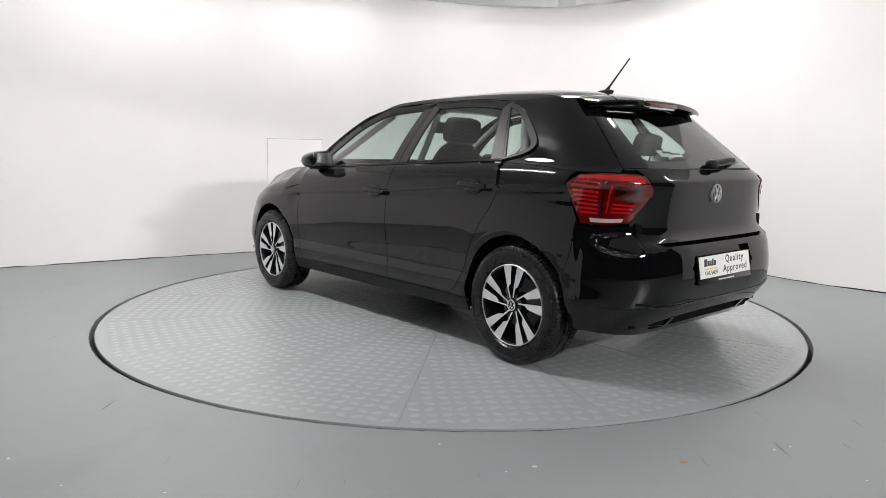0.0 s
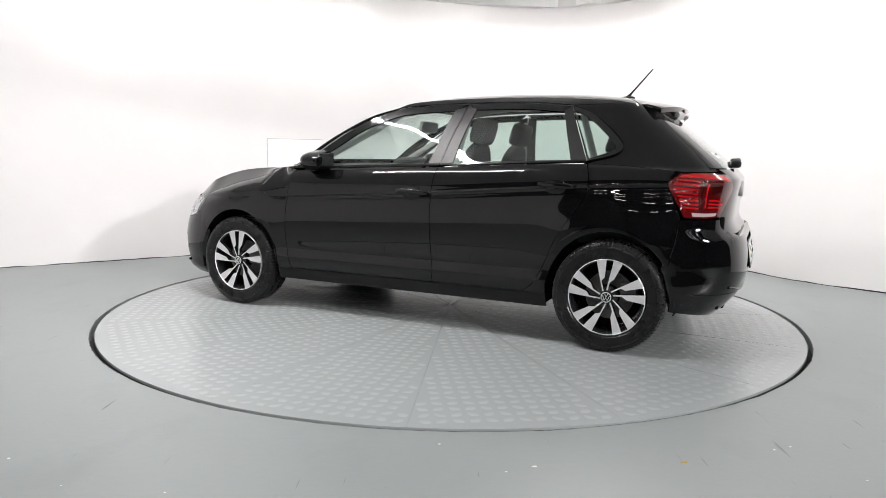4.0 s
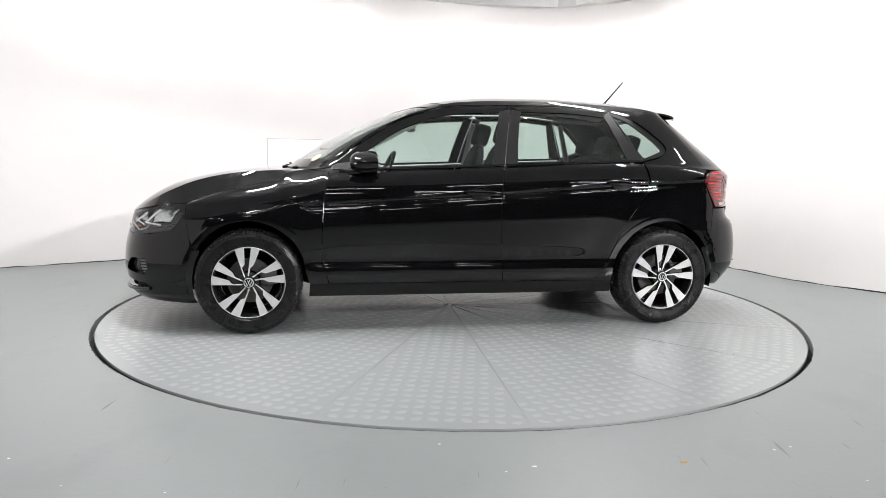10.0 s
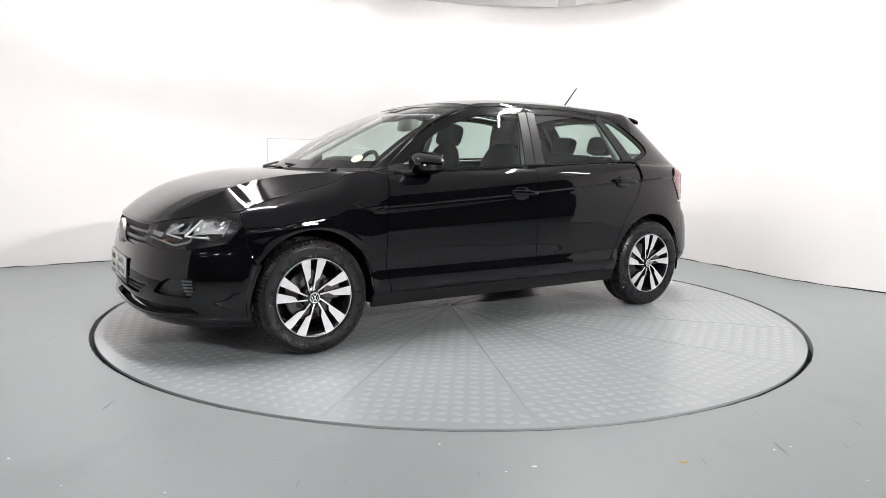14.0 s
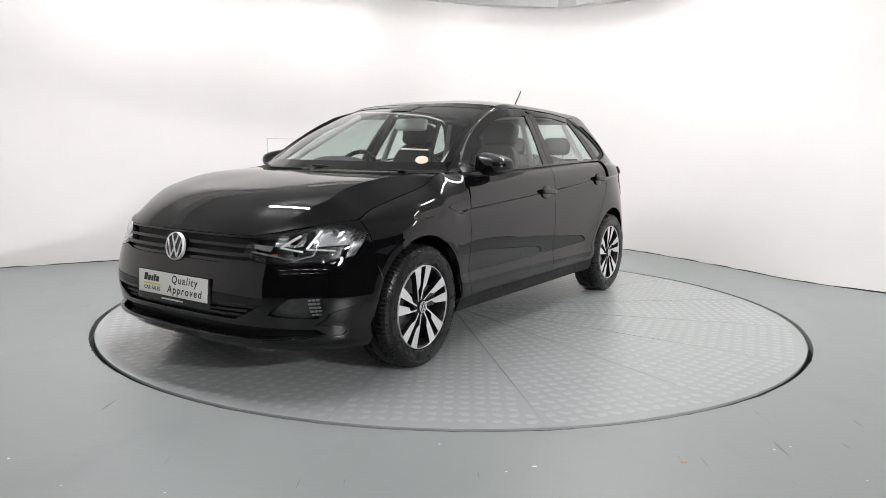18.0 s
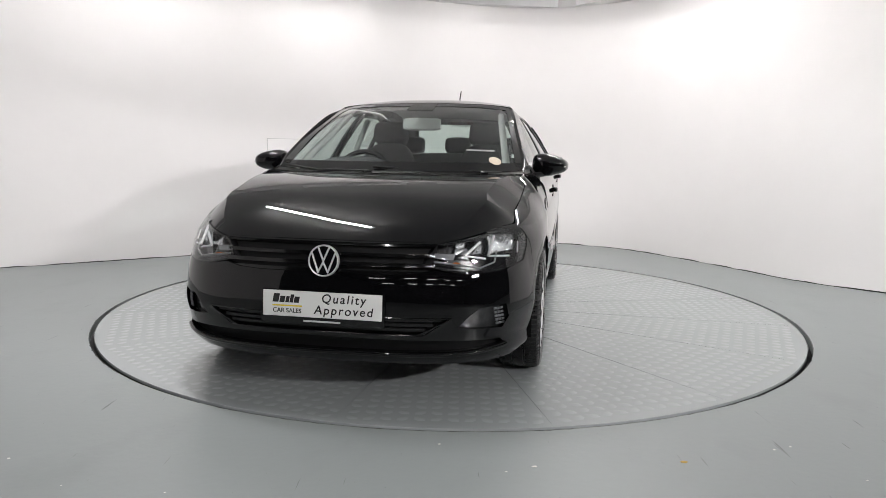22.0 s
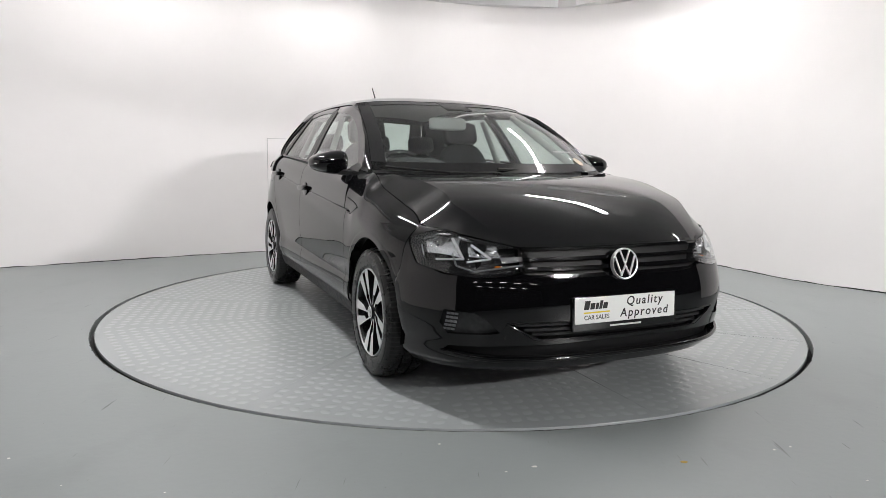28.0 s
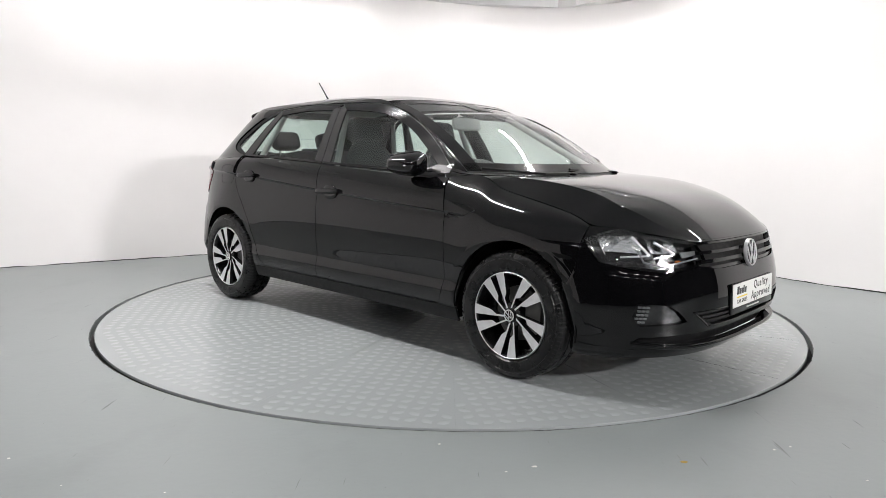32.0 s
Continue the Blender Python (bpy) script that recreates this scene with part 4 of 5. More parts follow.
# ---------------------------------------------------------------- bumpers
def welded(name, grids, mat, label, inward, parent=None):
    """Several grids joined into one skin, its open rims turned in."""
    bm = bmesh.new()
    for g in grids:
        nv, nu = g.shape[:2]
        vs = [bm.verts.new(p) for p in g.reshape(-1, 3)]
        for f in grid_faces(nv, nu):
            try:
                bm.faces.new([vs[i] for i in f])
            except ValueError:
                pass
    bmesh.ops.remove_doubles(bm, verts=bm.verts, dist=0.0006)
    bmesh.ops.dissolve_degenerate(bm, dist=0.0004, edges=bm.edges)
    bmesh.ops.recalc_face_normals(bm, faces=bm.faces)
    far = max(bm.faces, key=lambda f: abs(f.calc_center_median().x))
    bm.normal_update()
    if far.normal.x * far.calc_center_median().x < 0:
        bmesh.ops.reverse_faces(bm, faces=bm.faces)
    rim = [e for e in bm.edges if len(e.link_faces) == 1]
    made = bmesh.ops.extrude_edge_only(bm, edges=rim)["geom"]
    for v in made:
        if isinstance(v, bmesh.types.BMVert):
            v.co += Vector(inward(v.co))
    return part(name, bm, mat, parent or car, label)


def end_band(surface, lo, hi, a_end, n=120, m=14):
    """A band round an end of the car between two heights (functions of y), both sides."""
    v = np.linspace(0, 1, m + 1)
    y = np.linspace(0, 1, n + 1)
    z0, z1 = np.array([lo(k) for k in y])[:, None], np.array([hi(k) for k in y])[:, None]
    z = z0 + (z1 - z0) * v[None]
    g = surface(np.stack([y[:, None] * a_end(z), z], -1))
    return np.concatenate([(g * (1, -1, 1))[:0:-1], g], 0)


def steps(pairs):
    xs, ys = zip(*pairs)
    return lambda t: float(np.interp(t, xs, ys))


def front_end_a(z):
    z = np.asarray(z, float)
    round_arch = AXLE + 0.346 * np.sqrt(np.clip(1 - ((z - HUB_Z) / 0.366) ** 2, 0.01, 1))
    return find_a(on_front, 0, np.where(z < 0.49, round_arch, np.interp(z, [0.49, 0.56, 0.66, 0.745], [1.574, 1.606, 1.622, 1.629])), z)


# heights along the bumper, by the share of its way round from the middle (0) to the wheel arch (1)
def share(y, z):
    return fy(y, z)[0] / front_end_a(z)


S = {y: share(y, 0.42) for y in (0.30, 0.40, 0.47, 0.53, 0.56, 0.60, 0.64, 0.70, 0.735, 0.75)}
top_edge = steps([(0, 0.566), (S[0.30], 0.566), (S[0.40], 0.572), (S[0.47], 0.586), (S[0.53], 0.576), (S[0.60], 0.567), (S[0.75], 0.574), (fx(1.79, 0.588)[0] / front_end_a(0.588), 0.586), (fx(1.70, 0.61)[0] / front_end_a(0.61), 0.602), (fx(1.66, 0.655)[0] / front_end_a(0.655), 0.652), (1, 0.700)])
open_hi = steps([(0, 0.395), (S[0.53], 0.395), (S[0.56], 0.353), (S[0.60], 0.400), (S[0.64], 0.430), (S[0.735], 0.436), (S[0.75], 0.380), (1, 0.380)])
open_lo = steps([(0, 0.322), (S[0.40], 0.322), (S[0.53], 0.392), (S[0.56], 0.353), (S[0.60], 0.345), (S[0.735], 0.336), (S[0.75], 0.380), (1, 0.380)])
slot_hi = steps([(0, 0.303), (S[0.56], 0.297), (S[0.70], 0.288), (S[0.735], 0.286), (S[0.75], 0.268), (1, 0.268)])
slot_lo = steps([(0, 0.248), (S[0.56], 0.252), (S[0.70], 0.262), (S[0.735], 0.267), (S[0.75], 0.268), (1, 0.268)])
foot = steps([(0, 0.185), (S[0.56], 0.188), (1, 0.175)])


def shallow(d):
    return lambda co: (-d if co.x > 0 else d, -0.35 * d * np.sign(co.y) * min(1, abs(co.y)), 0)


bumper = welded("front_bumper", [end_band(on_front, open_hi, top_edge, front_end_a), end_band(on_front, slot_hi, open_lo, front_end_a, m=8),
                                 end_band(on_front, foot, slot_lo, front_end_a, m=8)], "paint", "black front bumper with a lower lip", shallow(0.028))


def front_patch(name, y0, y1, z0, z1, mat, parent, depth=0.0, n=40, m=6, label="", lip=0.0, mid=True):
    """A patch of the nose surface between two y and two z, set back by depth."""
    ys = np.linspace(y0, y1, n + 1)
    g = across(on_front, ys[None], np.linspace(z0, z1, m + 1)[:, None])
    g[..., 0] -= depth
    return sheet(name, g, mat, parent, label, grid_normals(g)[m // 2, n // 2, 0] < 0, lip)


front_patch("lower_grille", -0.60, 0.60, 0.31, 0.41, "plastic", bumper, 0.045, label="black lower grille mesh", n=24)
front_patch("air_slot", -0.74, 0.74, 0.235, 0.35, "plastic", bumper, 0.05, label="dark lower air slot", n=24)
for z, y in ((0.341, 0.425), (0.362, 0.455), (0.383, 0.49)):
    front_patch("grille_slat", -y, y, z - 0.006, z + 0.006, "trim", bumper, 0.012, lip=0.03, n=24, m=2)
lip_line = across(on_front, np.linspace(-0.735, 0.735, 61), 0.238 + 0.02 * np.clip((np.abs(np.linspace(-0.735, 0.735, 61)) - 0.52) / 0.22, 0, 1) ** 1.6)
part("lip_edge", tube_path([(p[0] + 0.004, p[1], p[2]) for p in lip_line], 0.0105, 12), "paint", bumper, "rounded glossy lip edge")
grille_line = np.array([(-0.420, 0.320), (-0.530, 0.393), (0.530, 0.393), (0.420, 0.320), (-0.420, 0.320)])
for (y0, z0), (y1, z1) in zip(grille_line, grille_line[1:]):
    k = np.linspace(0, 1, 25)
    edge_line = across(on_front, y0 + (y1 - y0) * k, z0 + (z1 - z0) * k)
    part("grille_edge", tube_path([(p[0] - 0.002, p[1], p[2]) for p in edge_line], 0.004, 8), "gloss", bumper, "thin glossy grille edge")


def fog_lamps(mirror):
    s = -1 if mirror else 1
    pts = lambda lst: on_front(np.array([fy(y, z) for y, z in lst]))
    g = coons(resample(pts([(0.55, 0.345), (0.64, 0.335), (0.75, 0.328)]), 14), resample(pts([(0.58, 0.405), (0.65, 0.434), (0.75, 0.440)]), 14),
              resample(pts([(0.55, 0.345), (0.58, 0.405)]), 8), resample(pts([(0.75, 0.328), (0.75, 0.440)]), 8))
    g = g - np.array([0.024, 0.012, 0])
    unit = sheet("fog_lamp", g, "fog_panel", car, "dark fog lamp panel in the bumper", grid_normals(g)[4, 7, 0] < 0, 0, mirror)
    for k in range(5):
        p = on_front(np.array(fy(0.720 - 0.002 * k, 0.352 + 0.0165 * k))) + np.array([-0.016, -0.008, 0])
        turn = Matrix.Rotation(radians(50) * s, 4, "Z")
        for d in (-0.018, 0.0, 0.018):
            q = turn @ Vector((0, d, 0))
            part("lamp_bar", box_bm(0.006, 0.015, 0.009, (p[0] + q.x, s * p[1] + q.y, p[2]), 0.002, turn=turn), "fog_grey", unit, smooth=False)


both(fog_lamps)

# upper grille between the lamps
grille_back = front_patch("front_grille", -0.455, 0.455, 0.560, 0.698, "plastic", car, 0.030, n=30, label="black slatted front grille")
for z, h, d in ((0.688, 0.010, 0.004), (0.643, 0.007, 0.002), (0.605, 0.008, -0.002), (0.572, 0.008, 0.010)):
    front_patch("grille_slat", -0.452, 0.452, z - h, z + h, "gloss", grille_back, d, lip=0.028, n=30, m=3, label="black grille slat")


def headlamps(mirror):
    pts = lambda lst: on_front(np.array([p for p in lst]))
    low = [fy(0.415, 0.606), fy(0.50, 0.582), fy(0.60, 0.570), fy(0.69, 0.574), fx(1.79, 0.588), fx(1.705, 0.604)]
    top = [fy(0.458, 0.688), fy(0.55, 0.706), fy(0.64, 0.727), fx(1.80, 0.742), fx(1.71, 0.738), fx(1.628, 0.702)]
    left = [fy(0.415, 0.606), fy(0.425, 0.64), fy(0.458, 0.688)]
    right = [fx(1.705, 0.604), fx(1.663, 0.655), fx(1.628, 0.702)]
    az = coons(resample(spline(low), 36), resample(spline(top), 36), resample(np.array(left), 14), resample(spline(right), 14))
    g = on_front(az)
    flip = grid_normals(g)[7, 18, 0] < 0
    back = g * (1, 1, 1) - np.array([0.055, 0.035, 0])
    shell = sheet("headlamp", back, "lamp_dark", car, "clear headlamp with chrome reflectors", flip, -0.0, mirror)
    sheet("lens", g, "lens", shell, "clear curved lens", flip, 0.0, mirror)
    # painted corner of the wing over the lamp's tip
    high = [fy(0.64, 0.7285), fx(1.80, 0.7435), fx(1.71, 0.7475), fx(1.628, 0.752)]
    under = [fy(0.64, 0.7275), fx(1.80, 0.7425), fx(1.71, 0.7385), fx(1.628, 0.7025)]
    corner = on_front(coons(resample(spline(under), 16), resample(spline(high), 16), resample(np.array([under[0], high[0]]), 4), resample(np.array([under[-1], high[-1]]), 4)))
    sheet("wing_corner", corner, "paint", shell, "black painted wing corner over the lamp", grid_normals(corner)[2, 10, 1] < 0, 0.006, mirror)
    # side walls of the unit
    idx = [(0, k) for k in range(37)] + [(k, 36) for k in range(1, 15)] + [(14, k) for k in range(35, -1, -1)] + [(k, 0) for k in range(13, 0, -1)]
    ring = np.array([[g[i] * 0.999 for i in idx], [back[i] for i in idx]])
    ring = np.concatenate([ring, ring[:, :1]], 1)
    sheet("housing", ring, "lamp_dark", shell, "", False, 0, mirror)
    s = -1 if mirror else 1
    # faceted reflectors, each a bowl of small bright faces with a bulb in it
    rng = np.random.RandomState(3)
    for c0, c1, r0, r1, deepest in ((8, 18, 6, 14, 0.020), (20, 33, 5, 14, 0.026)):
        deep = shift(back, 0.018, flip)[r0:r1, c0:c1].copy()
        rows, cols = deep.shape[:2]
        cup = np.sin(np.linspace(0, np.pi, rows))[:, None] * np.sin(np.linspace(0, np.pi, cols))[None]
        deep[..., 0] -= deepest * cup + rng.uniform(-0.0045, 0.0045, (rows, cols))
        facet = sheet("reflector", deep, "reflector", shell, "faceted chrome reflector", flip, 0.006, mirror)
        facet.data.shade_flat()
        p = deep[rows // 2, cols // 2] + np.array([0.006, 0, 0])
        turn = Matrix.Translation((p[0], s * p[1], p[2])) @ Matrix.Rotation(radians(16) * s, 4, "Z")
        bm = lathe([(0.015, 0.008), (0.018, 0.003), (0.015, -0.002), (0.007, 0.002), (0.006, 0.012), (0.001, 0.014)], 24, "x")
        bmesh.ops.transform(bm, matrix=turn, verts=bm.verts)
        part("bulb", bm, "lamp_grey", facet, "bulb in a bright collar")
    # dark outer end, grey inner fin
    sheet("bezel", shift(g, -0.006, flip)[0:, 33:], "lamp_dark", shell, "gloss dark outer bezel", flip, 0.004, mirror)
    sheet("bezel", shift(g, -0.010, flip)[13:, 1:-4], "lamp_dark", shell, "gloss dark upper bezel", flip, 0.004, mirror)
    inner = shift(g, -0.022, flip)
    sheet("inner_fin", inner[5:9, 1:8], "lamp_grey", shell, "satin grey inner fin", flip, 0.006, mirror)
    # bright light blades
    front = shift(g, -0.013, flip)
    for (r0, c0), (r1, c1), w, mat in (((12, 24), (6, 19), 0.006, "silver"), ((6, 19), (4, 29), 0.004, "silver"), ((12, 16), (7, 10), 0.0055, "silver"), ((7, 10), (5, 18), 0.004, "silver"),
                                       ((3, 2), (2, 16), 0.0035, "lamp_grey"), ((2, 16), (3, 22), 0.0035, "lamp_grey"), ((3, 22), (7, 23), 0.004, "lamp_grey"), ((10, 33), (5, 33), 0.003, "silver")):
        a, b = front[r0, c0], front[r1, c1]
        part("light_blade", rod((a[0], s * a[1], a[2]), (b[0], s * b[1], b[2]), w, w, 8), mat, shell, "bright silver strip")
    p = on_front(np.array(fy(0.545, 0.606))) - np.array([0.036, 0.014, 0])
    part("indicator", pillow(0.02, 0.032, 0.010, (p[0], s * p[1], p[2]), 2.6, 16, 8), "amber", shell, "amber indicator bulb")


both(headlamps)

# ---------------------------------------------------------------- tail
def rear_end_a(z):
    z = np.asarray(z, float)
    round_arch = AXLE + 0.346 * np.sqrt(np.clip(1 - ((z - HUB_Z) / 0.366) ** 2, 0.01, 1))
    return find_a(on_rear, 0, -np.where(z < 0.479, round_arch, np.interp(z, [0.479, 0.62, 0.755], [1.581, 1.614, 1.630])), z)


def rshare(y, z):
    return ry(y, z)[0] / rear_end_a(z)


R = {y: rshare(y, 0.45) for y in (0.28, 0.30, 0.40, 0.50, 0.56, 0.60, 0.62, 0.66)}
rtop = steps([(0, 0.640), (R[0.50], 0.642), (R[0.60], 0.670), (R[0.66], 0.735), (1, 0.735)])
rec_hi = steps([(0, 0.612), (R[0.28], 0.612), (R[0.30], 0.53), (1, 0.50)])
rec_lo = steps([(0, 0.445), (R[0.28], 0.445), (R[0.30], 0.53), (1, 0.50)])
dif_hi = steps([(0, 0.295), (R[0.30], 0.292), (R[0.50], 0.276), (R[0.56], 0.262), (1, 0.262)])
dif_lo = steps([(0, 0.238), (R[0.30], 0.238), (R[0.50], 0.250), (R[0.56], 0.262), (1, 0.262)])
rfoot = steps([(0, 0.205), (R[0.60], 0.205), (1, 0.245)])
rear_bumper = welded("rear_bumper", [end_band(on_rear, rec_hi, rtop, rear_end_a, m=8), end_band(on_rear, dif_hi, rec_lo, rear_end_a, m=10),
                                     end_band(on_rear, rfoot, dif_lo, rear_end_a, m=6)], "paint", "black rear bumper with a plate recess", shallow(0.03))


def rear_patch(name, y0, y1, z0, z1, mat, parent, depth=0.0, n=40, m=6, label="", lip=0.0):
    ys = np.linspace(y0, y1, n + 1)
    g = across(on_rear, ys[None], np.linspace(z0, z1, m + 1)[:, None])
    g[..., 0] += depth
    return sheet(name, g, mat, parent, label, grid_normals(g)[m // 2, n // 2, 0] > 0, lip)


rear_patch("plate_recess", -0.32, 0.32, 0.43, 0.62, "paint", rear_bumper, 0.028, n=16)
rear_patch("valance", -0.66, 0.66, 0.235, 0.345, "plastic", rear_bumper, 0.045, n=24, label="textured black lower valance")
edge_y = np.linspace(-0.66, 0.66, 61)
part("valance_edge", tube_path(across(on_rear, edge_y, 0.352 + 0.03 * np.clip((np.abs(edge_y) - 0.45) / 0.2, 0, 1) ** 1.5), 0.0075, 12), "paint", rear_bumper, "glossy black trim edge")
for s in (-1, 1):
    rear_patch("valance_fin", s * 0.36 - 0.015, s * 0.36 + 0.015, 0.236, 0.290, "gloss", rear_bumper, -0.002, n=4, m=4, lip=0.05)


def tail_sheet(name, low, top, left, right, mat, parent, lift=0.0, label="", lip=0.01, mirror=False, nu=26, nv=18, ret=False):
    az = coons(resample(spline(np.array(low), 12), nu), resample(spline(np.array(top), 12), nu), resample(spline(np.array(left), 12), nv), resample(spline(np.array(right), 12), nv))
    g = on_rear(az)
    flip = grid_normals(g)[nv // 2, nu // 2, 0] > 0
    if lift:
        g = shift(g, lift, flip)
    if ret:
        return g, flip
    return sheet(name, g, mat, parent, label, flip, lip, mirror)


# tailgate: lower panel, one sheet across
def tailgate_grid(profile, z0, z1, n=36, m=30):
    z = np.linspace(z0, z1, m + 1)[:, None]
    return across(on_rear, np.linspace(-1, 1, n + 1)[None] * profile(z), z)


gate_y = pch([0.655, 0.70, 0.755, 0.82, 0.875, 0.92, 0.965, 1.0], [0.600, 0.625, 0.645, 0.588, 0.538, 0.542, 0.558, 0.58])


def glass_y(z):
    return 0.765 * section(to_q(-1.3, z))


lower = tailgate_grid(gate_y, 0.656, 0.998)
tailgate = sheet("tailgate", lower, "paint", car, "black tailgate with a sharp lower edge", grid_normals(lower)[15, 18, 0] > 0, 0.014)
upper = tailgate_grid(glass_y, 1.004, 1.335, 32, 20)
gflip = grid_normals(upper)[10, 16, 0] > 0
sheet("rear_window", upper[:, 2:-2], "glass", tailgate, "green-tinted rear window", gflip, 0)
sheet("black_border", upper[:3, 1:-1] + np.array([0.002, 0, 0]), "gloss", tailgate, "", gflip, 0)
for cols in (slice(0, 4), slice(-4, None)):
    sheet("black_border", upper[:, cols] + np.array([-0.001, 0, 0]), "gloss", tailgate, "", gflip, 0.004)


def tail_sides(mirror):
    # painted gate edge between window and roof pillar
    rows = []
    for z in np.linspace(1.0, 1.338, 16):
        x_out = float(R0 + (tail_x(z) - R0) * 0.865)
        a0, a1 = ry(float(glass_y(z)), z)[0], rx(x_out, z)[0]
        rows.append([(a, z) for a in np.linspace(a0, a1, 7)])
    g = on_rear(np.array(rows))
    sheet("gate_edge", g, "paint", tailgate, "", grid_normals(g)[8, 3, 1] < 0, 0.006, mirror)
    # tail lamp
    low = [rx(-1.645, 0.750), ry(0.74, 0.745), ry(0.650, 0.752)]
    top = [rx(-1.61, 0.970), rx(-1.68, 0.976), ry(0.66, 0.976), ry(0.566, 0.968)]
    left = [rx(-1.645, 0.750), rx(-1.597, 0.84), rx(-1.558, 0.925), rx(-1.61, 0.970)]
    right = [ry(0.650, 0.752), ry(0.545, 0.875), ry(0.548, 0.92), ry(0.566, 0.968)]
    g, flip = tail_sheet("tail_lamp", low, top, left, right, None, None, 0.004, ret=True, nu=40, nv=26)
    lamp = sheet("tail_lamp", g, "red", car, "red wraparound tail lamp with dark bars", flip, 0.02, mirror)
    # bright lines in the outer half, a framed square lamp inside, a pale strip below
    for k in range(8):
        r = 5 + 2 * k
        sheet("lamp_bar", shift(g[r:r + 2, 2:15], 0.0015, flip), "red_bright", lamp, "bright red line", flip, 0.0015, mirror)
    sheet("top_band", shift(g[22:26, 2:38], 0.0012, flip), "red_bright", lamp, "bright red upper band", flip, 0.0012, mirror)
    sheet("lamp_divider", shift(g[4:22, 16:18], 0.0015, flip), "red_dark", lamp, "dark divider", flip, 0.002, mirror)
    sheet("light_guide", shift(g[6:20, 19:21], 0.002, flip), "red_bright", lamp, "bright red upright light guide", flip, 0.002, mirror)
    for k in range(3):
        r = 6 + 2 * k
        sheet("lamp_bar", shift(g[r:r + 2, 22:36], 0.0015, flip), "red_bright", lamp, "bright red line", flip, 0.0015, mirror)
    sheet("brake_lamp", shift(g[14:20, 22:36], 0.002, flip), "red_dark", lamp, "dark red brake lamp", flip, 0.002, mirror)
    sheet("reversing_lamp", shift(g[1:4, 8:34], 0.002, flip), "lamp_pale", lamp, "pale reversing lamp strip", flip, 0.002, mirror)


both(tail_sides)


def roof_spoiler():
    n, m = 34, 10
    ys = np.linspace(-1, 1, n + 1)
    top, low = [], []
    for v in np.linspace(0, 1, m + 1):
        w = 0.505 + 0.02 * v
        tip = -1.535 + 0.075 * np.abs(ys) ** 2.5
        x = -1.352 + (tip + 1.352) * v
        zt = 1.392 - 0.038 * v - (0.040 - 0.014 * v) * np.abs(ys) ** 2.4
        top.append(np.stack([x, ys * w, zt + 0.006 * np.sin(np.pi * v)], 1))
        low.append(np.stack([x, ys * w * 0.995, zt - 0.012 - 0.040 * (1 - v)], 1))
    top, low = np.array(top), np.array(low)
    edge = np.array([top[-1], top[-1] + (-0.004, 0, -0.010), low[-1] + (-0.002, 0, -0.014), low[-1]])
    ob = sheet("roof_spoiler", top, "paint", tailgate, "black roof spoiler over the rear window", grid_normals(top)[5, 17, 2] < 0, 0.012)
    sheet("spoiler_underside", np.concatenate([edge, low[::-1][1:]]), "paint", ob, "", False, 0)
    bm = box_bm(0.012, 0.30, 0.020, (-1.537, 0, 1.333), 0.004)
    part("brake_lamp", bm, "red", ob, "slim red high brake lamp")
    part("lettering_bar", box_bm(0.002, 0.24, 0.009, (-1.543, 0, 1.316)), "white_print", ob, smooth=False)


roof_spoiler()


def wiper_rear():
    p = on_rear(np.array(ry(0.02, 1.02)))
    arm = part("rear_wiper", pillow(0.06, 0.075, 0.05, (p[0] - 0.028, -0.02, 1.026), 2.6), "plastic", tailgate, "black rear wiper")
    q = on_rear(np.array(ry(0.33, 1.045)))
    part("wiper_arm", tube_path([(p[0] - 0.045, -0.02, 1.035), (p[0] - 0.035, -0.18, 1.050), (q[0] - 0.018, -0.33, 1.048)], 0.011), "plastic", arm)
    part("wiper_blade", tube_path([(p[0] - 0.014, -0.06, 1.025), (p[0] - 0.008, -0.2, 1.030), (q[0] - 0.006, -0.38, 1.034)], 0.007), "rubber", arm)


wiper_rear()


def emblem(at, turn, r, parent):
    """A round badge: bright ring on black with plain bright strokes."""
    bm = lathe([(0.001, 0.004), (r * 0.9, 0.004), (r * 0.94, 0.0), (r * 0.94, -0.01)], 40, "x")
    base = part("badge", bm, "gloss", parent, "round black and chrome badge")
    base.matrix_basis = pose(*at, 0, turn[0], turn[1])
    bm = lathe([(r * 0.89, 0.003), (r * 0.905, 0.008), (r * 0.97, 0.009), (r, 0.004), (r, -0.008)], 48, "x")
    part("ring", bm, "silver", base, "bright silver ring")
    for y0, z0, y1, z1 in ((-0.34, 0.78, 0, -0.02), (0.34, 0.78, 0, -0.02), (-0.74, 0.42, -0.32, -0.72), (0.74, 0.42, 0.32, -0.72), (-0.32, -0.72, 0, 0.02 - 0.12), (0.32, -0.72, 0, -0.10)):
        a, b = Vector((0.006, y0 * r, z0 * r)), Vector((0.006, y1 * r, z1 * r))
        d = (b - a).normalized()
        turned = Matrix.Rotation(math.atan2(d.z, d.y), 4, "X")
        part("stroke", box_bm(0.006, (b - a).length + r * 0.1, r * 0.105, (a + b) / 2, 0.001, 1, None, turned), "silver", base, smooth=False)
    return base


emblem((2.062, 0, 0.614), (-8, 0), 0.066, grille_back)
emblem((-1.878, 0, 0.880), (0, 180), 0.048, tailgate)


